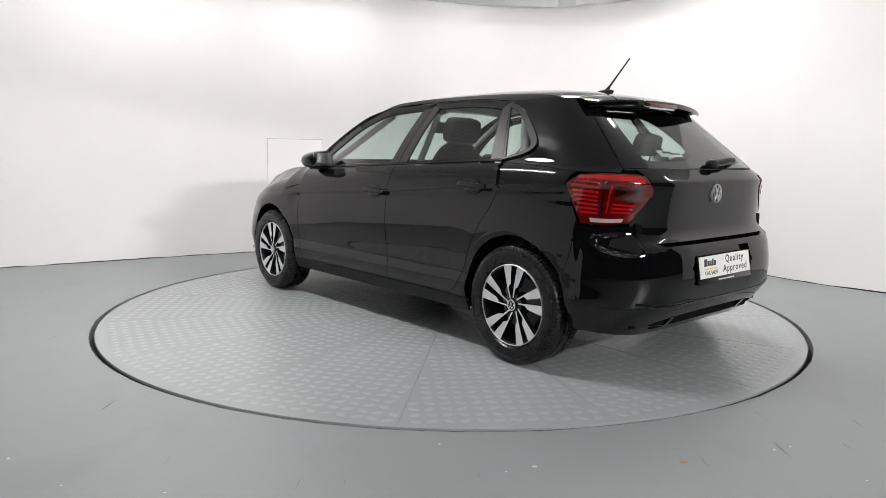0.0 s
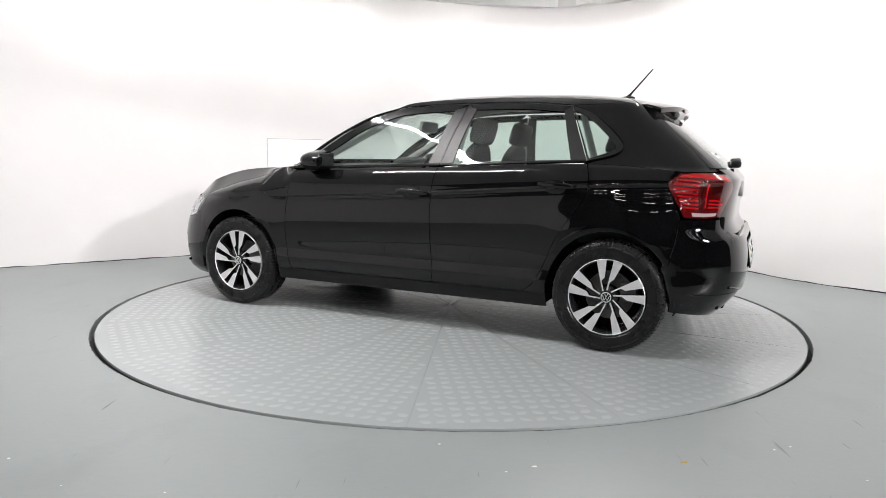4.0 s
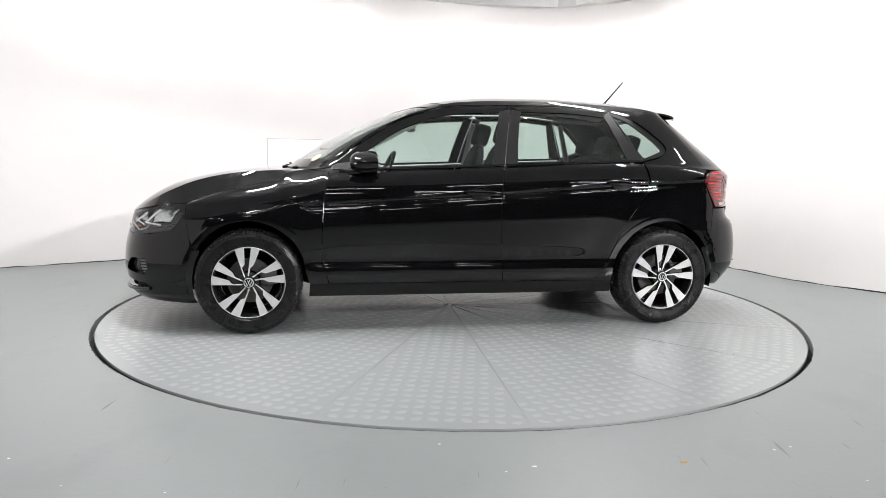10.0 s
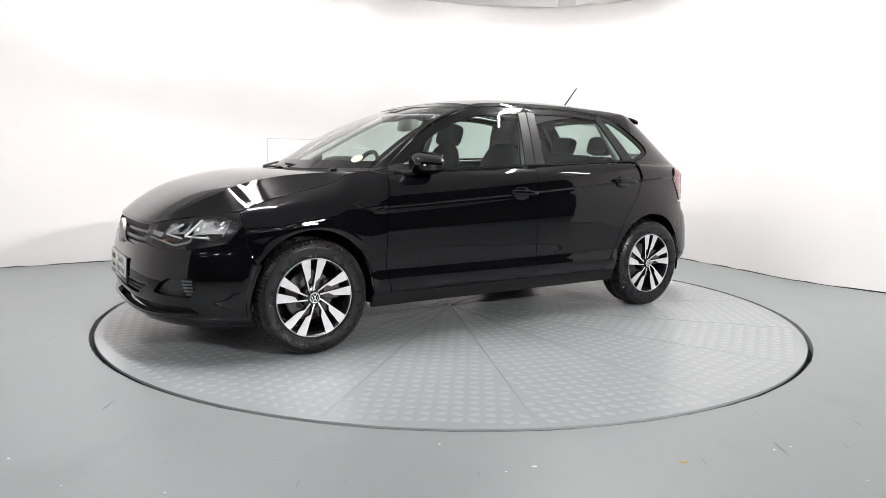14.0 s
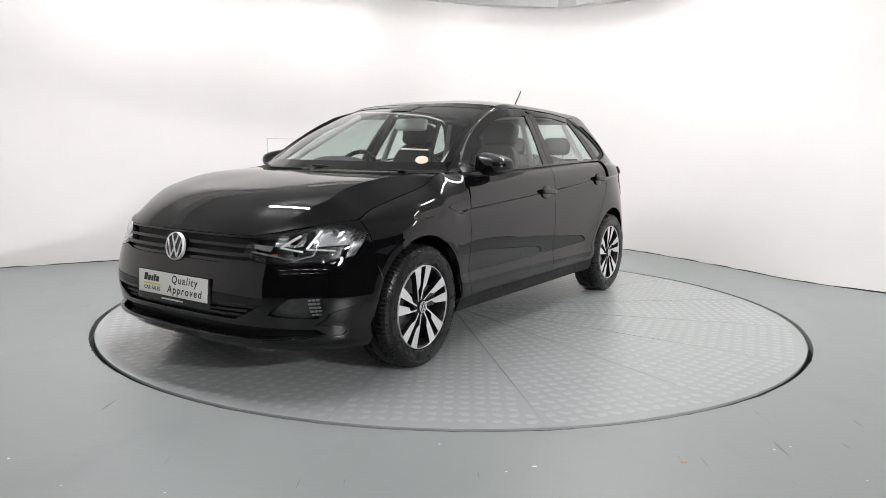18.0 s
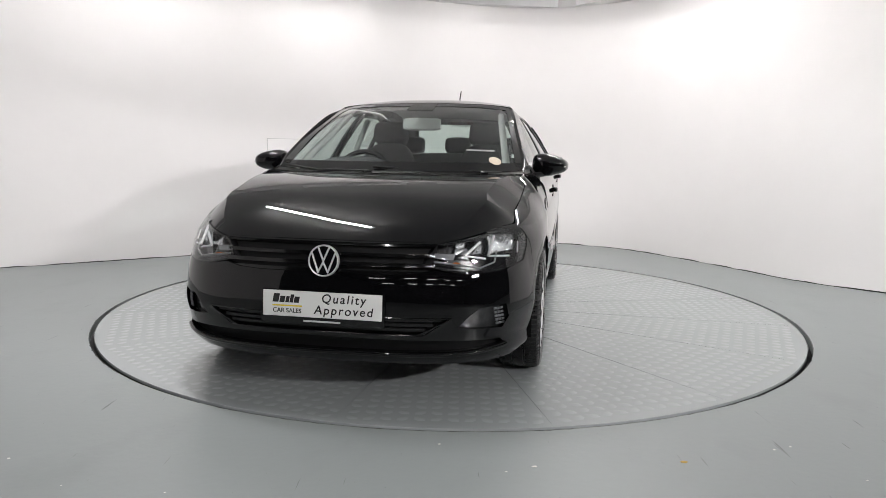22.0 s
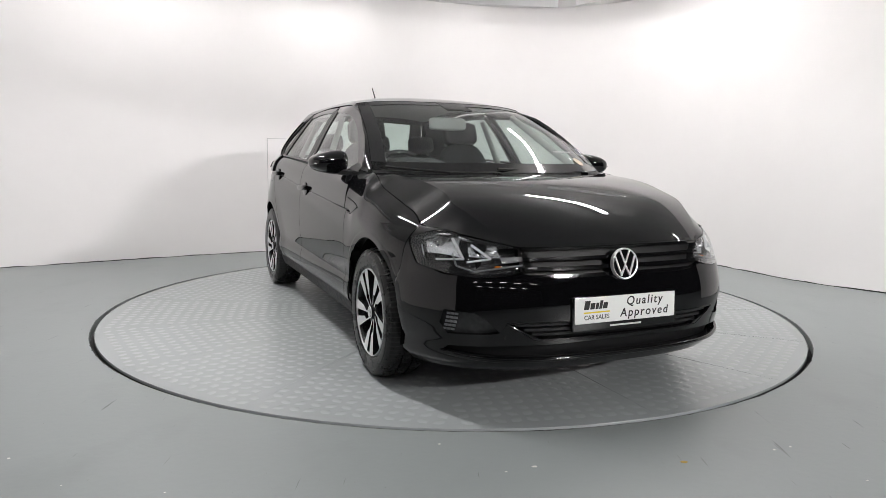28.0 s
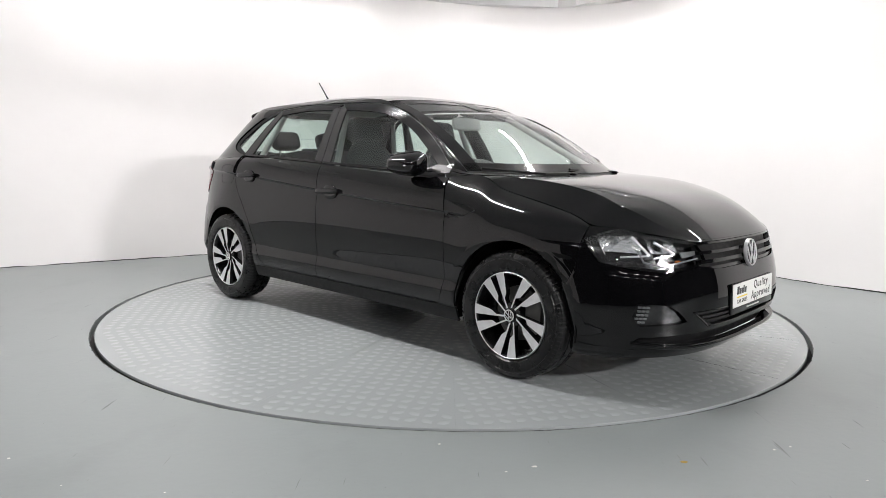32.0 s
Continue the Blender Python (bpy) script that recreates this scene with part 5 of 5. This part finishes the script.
def number_plate(at, turn, tilt):
    thing = part("number_plate", box_bm(0.012, 0.535, 0.142, (0, 0, -0.008), 0.006), "gloss", car, "white dealer plate in a black holder")
    part("plate_face", box_bm(0.004, 0.513, 0.107, (0.0075, 0, 0.006), 0.003), "plate", thing, "white plastic plate face")
    face = Matrix.Translation((0.0098, 0, 0.006)) @ Matrix(((0, 0, 1, 0), (1, 0, 0, 0), (0, 1, 0, 0), (0, 0, 0, 1)))
    words("Quality", 0.051, face @ Matrix.Translation((0.092, 0.026, 0)), "ink", thing, shear=0.15, space=1.25)
    words("Approved", 0.051, face @ Matrix.Translation((0.092, -0.022, 0)), "ink", thing, shear=0.15, space=1.25)
    words("CAR SALES", 0.026, face @ Matrix.Translation((-0.150, -0.030, 0)), "ink", thing, space=1.0)
    # brand mark as five plain slanted blocks over a yellow bar
    for x, w, h in ((-0.048, 0.026, 0.036), (-0.020, 0.022, 0.026), (0.003, 0.015, 0.026), (0.021, 0.015, 0.034), (0.043, 0.022, 0.026)):
        bm = box_bm(w, h, 0.0006, (x, (h - 0.036) / 2, 0))
        bmesh.ops.transform(bm, matrix=Matrix(((1, 0.2, 0, 0), (0, 1, 0, 0), (0, 0, 1, 0), (0, 0, 0, 1))), verts=bm.verts)
        part("print_bar", bm, "ink", thing, smooth=False).matrix_basis = face @ Matrix.Translation((-0.150, 0.022, 0))
    part("yellow_bar", box_bm(0.13, 0.006, 0.0006), "yellow", thing, "yellow printed bar", smooth=False).matrix_basis = face @ Matrix.Translation((-0.150, -0.009, 0))
    part("holder_print", box_bm(0.16, 0.007, 0.0006), "white_print", thing, smooth=False).matrix_basis = Matrix.Translation((-0.0034, 0, 0)) @ face @ Matrix.Translation((0, -0.070, 0))
    thing.matrix_basis = pose(*at, 0, tilt, turn)
    return thing


number_plate((2.082, 0, 0.427), 0, -3)
number_plate((-1.948, 0, 0.517), 180, -10)


# ---------------------------------------------------------------- wheels
def wheel(at, side, spin):
    """side: 1 for the car's left. Built facing +y."""
    w = 0.195
    r = TYRE_R
    prof = [(0.200, w / 2 - 0.030), (0.208, w / 2 - 0.012), (0.222, w / 2 + 0.002), (0.258, w / 2 + 0.006), (0.282, w / 2 + 0.001), (0.298, w / 2 - 0.010), (r - 0.001, w / 2 - 0.032), (r, 0.03)]
    grooves = [(r, 0.032), (r - 0.006, 0.030), (r - 0.006, 0.024), (r, 0.022), (r, 0.006), (r - 0.006, 0.004), (r - 0.006, -0.004), (r, -0.006)]
    half = prof[:-1] + grooves
    full = half + [(a, -b) for a, b in half[::-1]]
    tyre = part("tyre", lathe(full, 72), "rubber", None, "black road tyre with tread blocks")
    wheel_ob = part("wheel", lathe([(0.2045, w / 2 - 0.008), (0.197, w / 2 - 0.010), (0.189, w / 2 - 0.03), (0.182, -0.06), (0.200, -w / 2 + 0.02)], 56), "alloy_dark", car, "sixteen-inch black and silver alloy wheel")
    tyre.parent = wheel_ob
    # tread blocks cut by small sipes on the shoulder
    verts, faces = [], []
    for k in range(84):
        a = 2 * math.pi * k / 84
        for sy in (1, -1):
            c, s = math.cos(a), math.sin(a)
            t = np.array((-s, 0, c))
            n = np.array((c, 0, s))
            for rr, yy, wd in ((r + 0.0008, 0.037, 0.0020), (r + 0.0004, 0.0655, 0.0030), (0.2988, 0.0885, 0.0034), (0.2850, 0.0992, 0.0030)):
                for sg in (-1, 1):
                    verts.append(n * rr + np.array((0, sy * yy, 0)) + t * wd * sg)
            for b in range(len(verts) - 8, len(verts) - 2, 2):
                faces.append((b, b + 1, b + 3, b + 2))
    tagged(raw("sipe_pattern", verts, faces, "gap", tyre, smooth=False), kind="stuff")
    part("sidewall_ring", lathe([(0.268, w / 2 + 0.0030), (0.270, w / 2 + 0.0060), (0.273, w / 2 + 0.0048), (0.275, w / 2 + 0.001)], 72), "rubber", tyre)
    # flange and bright lip
    part("rim_flange", lathe([(0.2035, w / 2 - 0.004), (0.2058, w / 2 - 0.0005), (0.2085, w / 2 - 0.003), (0.2085, w / 2 - 0.012)], 64), "alloy", wheel_ob, "bright machined rim edge")
    # ten blades in five pairs: each a thin rib that steps out to a broad blade
    face_y = w / 2 - 0.004
    k_size = 0.2050 / 186
    blades = ([(-24, 26), (-45, 100), (-66, 172), (-42, 181), (-19, 185), (-18, 98), (-32, 78), (-16, 26)],
              [(-7, 26), (4, 100), (16, 185), (38, 182), (60, 175), (29, 96), (8, 74), (1, 26)])
    for k in range(5):
        turn = radians(72 * k)
        c, s = math.cos(turn), math.sin(turn)
        for shape in blades:
            verts = []
            for d, out in ((0.0, 1.0), (-0.030, 0.985)):
                for px, pz in shape:
                    x, z = -px * k_size * out, pz * k_size * out
                    depth = face_y - 0.015 * max(0, 1 - (math.hypot(x, z) - 0.03) / 0.18) ** 1.5
                    verts.append((x * c + z * s, depth + d, -x * s + z * c))
            n = len(shape)
            top = raw("spoke", verts[:n], [tuple(range(n))], "alloy", wheel_ob, smooth=False)
            raw("spoke_side", verts, [(i, (i + 1) % n, n + (i + 1) % n, n + i) for i in range(n)], "alloy_dark", top, smooth=False)
    part("hub", lathe([(0.058, face_y - 0.05), (0.056, face_y - 0.020), (0.036, face_y - 0.014), (0.034, face_y - 0.008), (0.001, face_y - 0.006)], 36), "alloy_dark", wheel_ob, "dark hub")
    cap = part("centre_cap", lathe([(0.030, face_y - 0.010), (0.030, face_y - 0.003), (0.026, face_y - 0.002), (0.001, face_y - 0.002)], 32), "gloss", wheel_ob, "black centre cap with a bright ring")
    part("ring", lathe([(0.0235, face_y - 0.002), (0.024, face_y + 0.0005), (0.028, face_y + 0.0005), (0.029, face_y - 0.002)], 32), "silver", cap)
    for y0, z0, y1, z1 in ((-0.34, 0.78, 0, -0.02), (0.34, 0.78, 0, -0.02), (-0.74, 0.42, -0.32, -0.72), (0.74, 0.42, 0.32, -0.72), (-0.32, -0.72, 0, -0.10), (0.32, -0.72, 0, -0.10)):
        p0, p1 = Vector((y0 * 0.025, face_y, z0 * 0.025)), Vector((y1 * 0.025, face_y, z1 * 0.025))
        part("stroke", rod(p0, p1, 0.0018, 0.0018, 6), "silver", cap)
    for k in range(5):
        q = radians(72 * k + 40)
        bm = lathe([(0.009, face_y - 0.026), (0.009, face_y - 0.015), (0.001, face_y - 0.013)], 6)
        bmesh.ops.translate(bm, vec=(0.052 * math.cos(q), 0, 0.052 * math.sin(q)), verts=bm.verts)
        part("wheel_bolt", bm, "alloy_dark", wheel_ob)
    part("brake_disc", lathe([(0.06, 0.012), (0.132, 0.012), (0.132, -0.006), (0.06, -0.006)], 48), "steel", wheel_ob, "dull steel brake disc")
    part("backplate", lathe([(0.001, -0.03), (0.175, -0.03)], 32), "under", wheel_ob)
    bm = box_bm(0.09, 0.06, 0.10, (-0.11, 0.026, 0.03), 0.012)
    bmesh.ops.rotate(bm, cent=(0, 0, 0), matrix=Matrix.Rotation(radians(spin), 3, "Y"), verts=bm.verts)
    part("brake_caliper", bm, "steel", wheel_ob, "grey brake caliper")
    wheel_ob.matrix_basis = pose(at[0], at[1], WHEEL_Z, 0, 0, 0 if side > 0 else 180) @ pose(0, 0, 0, 0, -spin, 0)
    return wheel_ob


WHEEL_Y = 0.765
for x, s, spin in ((AXLE, 1, 0), (AXLE, -1, -29), (-AXLE, 1, 4.5), (-AXLE, -1, -20)):
    wheel((x, s * WHEEL_Y), s, spin)


def wheel_wells(mirror):
    for ax in (AXLE, -AXLE):
        a = np.radians(np.linspace(-10, 190, 40))
        rows = []
        for y, k in ((0.83, 1.005), (0.78, 1.02), (0.50, 1.04), (0.48, 0.2)):
            rows.append(np.stack([ax + 0.346 * k * np.cos(a), np.full(40, y), HUB_Z + 0.366 * k * np.sin(a)], 1))
        sheet("wheel_well", np.array(rows), "under", car, "matt black wheel arch liner", False, 0, mirror)


both(wheel_wells)


def underbody():
    bm = box_bm(1.75, 1.50, 0.08, (0.0, 0, 0.285), 0.02)
    part("floor_pan", bm, "under", car, "black underbody floor pan", smooth=False)
    part("front_underbody", box_bm(0.62, 0.98, 0.14, (1.50, 0, 0.30), 0.02), "under", car, smooth=False)
    part("front_undertray", box_bm(0.30, 0.95, 0.04, (1.76, 0, 0.215), 0.01), "under", car, smooth=False)
    part("rear_underbody", box_bm(0.80, 0.98, 0.14, (-1.45, 0, 0.30), 0.02), "under", car, smooth=False)
    part("bulkhead", box_bm(0.05, 1.40, 0.66, (0.93, 0, 0.60)), "under", car, smooth=False)
    part("engine_cover", box_bm(0.85, 1.05, 0.30, (1.42, 0, 0.52), 0.03), "under", car, smooth=False)
    part("lamp_carrier", box_bm(0.10, 1.20, 0.40, (1.83, 0, 0.50), 0.02), "under", car, smooth=False)
    part("boot_floor", box_bm(0.75, 1.00, 0.04, (-1.45, 0, 0.62), 0.01), "under", car, smooth=False)
    part("rear_crossmember", box_bm(0.06, 1.25, 0.50, (-1.80, 0, 0.50), 0.01), "under", car, smooth=False)
    for ax in (AXLE, -AXLE):
        part("axle", rod((ax, -0.62, HUB_Z), (ax, 0.62, HUB_Z), 0.035), "under", car)


underbody()


# ---------------------------------------------------------------- mirrors, aerial, wipers
def door_mirror(mirror):
    s = -1 if mirror else 1
    out = 0.882 if mirror else 0.856
    turn = Matrix.Rotation(radians(-8) * s, 3, "Z")
    bm = pillow(0.195, 0.205, 0.128, (0.60, s * (out - 0.001), 1.008), 2.9, 30, 20, None, turn)
    for v in bm.verts:
        k = min(1, max(0, (v.co.y * s - (out - 0.10)) / 0.20))
        v.co.z = 1.006 + (v.co.z - 1.008) * (1.14 - 0.50 * k ** 1.5) - 0.006 * k
        if v.co.x < 0.545:
            v.co.x = 0.545 + (v.co.x - 0.545) * 0.25
    ob = part("door_mirror", bm, "paint", car, "black door mirror with an indicator strip")
    part("mirror_glass", box_bm(0.004, 0.135, 0.085, (0.532, s * (out - 0.003), 1.010), 0.0015, 1, None, Matrix.Rotation(radians(-8) * s, 4, "Z")), "chrome", ob, "mirror glass", smooth=False)
    part("mirror_foot", tube_path([(0.75, s * 0.745, 0.952), (0.70, s * 0.780, 0.946), (0.62, s * (out - 0.016), 0.956)], 0.016), "trim", ob, "black mirror foot")
    part("indicator", pillow(0.02, 0.075, 0.011, (0.655, s * (out + 0.059), 0.996), 2.4, 16, 8, None, Matrix.Rotation(radians(-30) * s, 3, "Z")), "lamp_white", ob, "slim clear indicator strip")


both(door_mirror)


def aerial():
    bm = pillow(0.115, 0.052, 0.030, (-1.165, 0.0, 1.424), 2.4, 24, 12, None, Matrix.Rotation(radians(4), 3, "Y"))
    ob = part("aerial", bm, "plastic", car, "black rod aerial raked back on the roof")
    part("rod", rod((-1.175, 0.0, 1.432), (-1.322, 0.0, 1.602), 0.0065, 0.0038), "plastic", ob)
    part("rod_base", rod((-1.165, 0.0, 1.424), (-1.196, 0.0, 1.455), 0.013, 0.007), "plastic", ob)


aerial()


def wipers():
    for y0, y1 in ((0.52, -0.08), (-0.10, -0.66)):
        def on(y, v):
            u = (0.722 - y) / 1.444
            return SCREEN[int(round(v * 24)), int(round(np.clip(u, 0, 1) * 36))]
        p = on(y0, 0.0)
        q = on(y1, 0.03)
        ob = part("windscreen_wiper", tube_path([(p[0] + 0.02, y0, p[2] + 0.002), (p[0] + 0.04, (y0 + y1) / 2, p[2] + 0.002), (q[0] + 0.03, y1, q[2] - 0.002)], 0.007), "plastic", car, "black windscreen wiper")
        part("pivot_cap", pillow(0.04, 0.045, 0.018, (p[0] + 0.03, y0, p[2] - 0.002), 2.5), "gloss", ob)


wipers()


# ---------------------------------------------------------------- cabin
def seat(y, x=0.0, name="front_seat"):
    lean = Matrix.Rotation(radians(-16), 3, "Y")
    base = part(name, pillow(0.50, 0.50, 0.16, (x + 0.08, y, 0.52), 3.2), "cloth", car, "dark grey cloth front seat")
    part("backrest", pillow(0.13, 0.48, 0.64, (x - 0.24, y, 0.83), 3.0, turn=lean, taper=0.18), "cloth", base)
    part("headrest", pillow(0.10, 0.26, 0.165, (x - 0.345, y, 1.205), 4.6, turn=lean), "cloth", base)
    for d in (-0.06, 0.06):
        part("headrest_post", rod((x - 0.315, y + d, 1.06), (x - 0.34, y + d, 1.16), 0.006), "chrome", base)


def cabin():
    seat(0.36)
    seat(-0.36)
    bench = part("rear_bench", pillow(0.48, 1.20, 0.17, (-0.78, 0, 0.55), 3.4), "cloth", car, "dark grey cloth rear bench")
    lean = Matrix.Rotation(radians(-18), 3, "Y")
    part("backrest", pillow(0.14, 1.22, 0.56, (-1.10, 0, 0.80), 3.6, turn=lean), "cloth", bench)
    for y in (-0.40, 0.0, 0.40):
        part("headrest", pillow(0.09, 0.22, 0.135, (-1.205, y, 1.135), 4.4, turn=lean), "cloth", bench)
        for d in (-0.06, 0.06):
            part("headrest_post", rod((-1.18, y + d, 1.02), (-1.20, y + d, 1.09), 0.006), "chrome", bench)
    bm = pillow(0.52, 1.40, 0.26, (0.72, 0, 0.855), 3.6)
    dash = part("dashboard", bm, "dash", car, "dark plastic dashboard")
    part("instrument_hood", pillow(0.22, 0.40, 0.10, (0.56, -0.36, 0.985), 2.6), "dash", dash)
    part("glovebox", box_bm(0.2, 1.30, 0.3, (0.66, 0, 0.70), 0.03), "dash", dash)
    # steering wheel on the car's right
    tilt = Matrix.Translation((0.40, -0.36, 0.90)) @ Matrix.Rotation(radians(-24), 4, "Y")
    bm = tube_path([(0, 0.182 * math.cos(a), 0.182 * math.sin(a)) for a in np.linspace(0, 2 * math.pi, 41)], 0.016)
    bmesh.ops.transform(bm, matrix=tilt, verts=bm.verts)
    sw = part("steering_wheel", bm, "gloss", car, "black leather steering wheel")
    bm = pillow(0.05, 0.14, 0.12, (0, 0, 0), 2.6)
    for ends in (((0, -0.17, 0.0), (0, 0.17, 0.0)), ((0, 0, -0.17), (0, 0, 0.0))):
        rod(ends[0], ends[1], 0.014, bm=bm)
    bmesh.ops.transform(bm, matrix=tilt, verts=bm.verts)
    part("wheel_boss", bm, "dash", sw)
    part("rear_view_mirror", pillow(0.035, 0.255, 0.080, (0.235, 0.0, 1.250), 6.0, turn=Matrix.Rotation(radians(-12), 3, "Y")), "lining", car, "grey-backed interior mirror")
    part("parcel_shelf", box_bm(0.42, 1.05, 0.02, (-1.48, 0, 0.985), 0.004), "dash", car, "dark parcel shelf", smooth=False)
    for s in (1, -1):
        for a, b, w in (((-0.27, 0.655, 0.98), (-0.32, 0.535, 1.30), 0.030), ((-1.14, 0.645, 1.02), (-1.03, 0.525, 1.30), 0.030)):
            part("inner_pillar", rod((a[0], s * a[1], a[2]), (b[0], s * b[1], b[2]), w * 0.7, w * 0.6), "lining", car, "light grey inner pillar trim")
        part("inner_pillar", rod((0.78, s * 0.615, 0.985), (0.17, s * 0.510, 1.310), 0.022, 0.020), "lining", car, "light grey inner windscreen pillar trim")
        part("side_wall", box_bm(0.55, 0.03, 0.42, (-1.33, s * 0.66, 0.78), 0.01), "dash", car, smooth=False)
    # stickers on the glass
    p = (SCREEN[2, 4] + SCREEN[3, 4]) / 2
    n = grid_normals(SCREEN)[3, 4]
    bm = bmesh.new()
    bmesh.ops.create_circle(bm, cap_ends=True, segments=28, radius=0.036)
    m = Matrix.Translation(Vector(p) - Vector(n) * 0.004) @ Vector(n).to_track_quat("Z", "Y").to_matrix().to_4x4()
    bmesh.ops.transform(bm, matrix=m, verts=bm.verts)
    part("sticker", bm, "sticker", windscreen, "round cream sticker inside the windscreen")
    g = shift(SCREEN, -0.004)
    part("print_bar", tube_path([tuple(g[5, 4] * (1 - k) + g[5, 8] * k) for k in (0, 0.5, 1)], 0.005, 6), "white_print", windscreen, smooth=False)
    p = on_rear(np.array(ry(0.22, 1.075)))
    st = part("sticker", box_bm(0.002, 0.20, 0.045, (p[0] + 0.010, 0.22, 1.075), 0, 1, None, Matrix.Rotation(radians(49), 4, "Y")), "plate", tailgate, "small white printed sticker", smooth=False)
    part("print_bar", box_bm(0.003, 0.07, 0.010, (p[0] + 0.004, 0.26, 1.082), 0, 1, None, Matrix.Rotation(radians(49), 4, "Y")), "ink", st, smooth=False)
    part("print_bar", box_bm(0.003, 0.09, 0.007, (p[0] + 0.003, 0.18, 1.075), 0, 1, None, Matrix.Rotation(radians(49), 4, "Y")), "lamp_dark", st, smooth=False)


cabin()


# ---------------------------------------------------------------- small things on the floor
def litter():
    rng = np.random.RandomState(7)
    spots = [(0.83, -2.52, 0.010, "litter_brown"), (0.30, -2.58, 0.008, "litter"), (-1.5, -2.6, 0.005, "litter"), (-0.03, -2.41, 0.005, "litter"), (1.2, -2.4, 0.005, "litter")]
    spots += [(rng.uniform(-2.2, 2.6), rng.uniform(-3.2, -2.35), rng.uniform(0.002, 0.005), "litter") for _ in range(14)]
    for x, y, r, mat in spots:
        bm = bmesh.new()
        bmesh.ops.create_icosphere(bm, subdivisions=1, radius=r)
        for v in bm.verts:
            v.co = Vector((v.co.x * 1.4, v.co.y, max(0, v.co.z * 0.5))) * rng.uniform(0.8, 1.2)
        ob = part("crumb", bm, mat)
        ob.location = (x, y, 0.0)
        tagged(ob, "small pale crumb of litter on the grey floor" if mat == "litter" else "small brown dry leaf scrap on the grey floor", "litter", group="crumbs on the floor")


litter()


# ---------------------------------------------------------------- movement
def turn_at(t):
    return 131.755 + 5.8748 * t - 0.00209 * t * t


def motions():
    car_rows, disc_rows = [], []
    ox, oy = 0.0287, -0.1587
    for t in np.arange(0.0, 32.01, 1.0):
        a = turn_at(t)
        c, s = math.cos(radians(a)), math.sin(radians(a))
        car_rows.append((float(t), pose(ox * c - oy * s, ox * s + oy * c, 0.002, 0, 0, a)))
        disc_rows.append((float(t), pose(0, 0, 0, 0, 0, a)))
    walk(car, car_rows)
    walk(turntable, disc_rows)


motions()
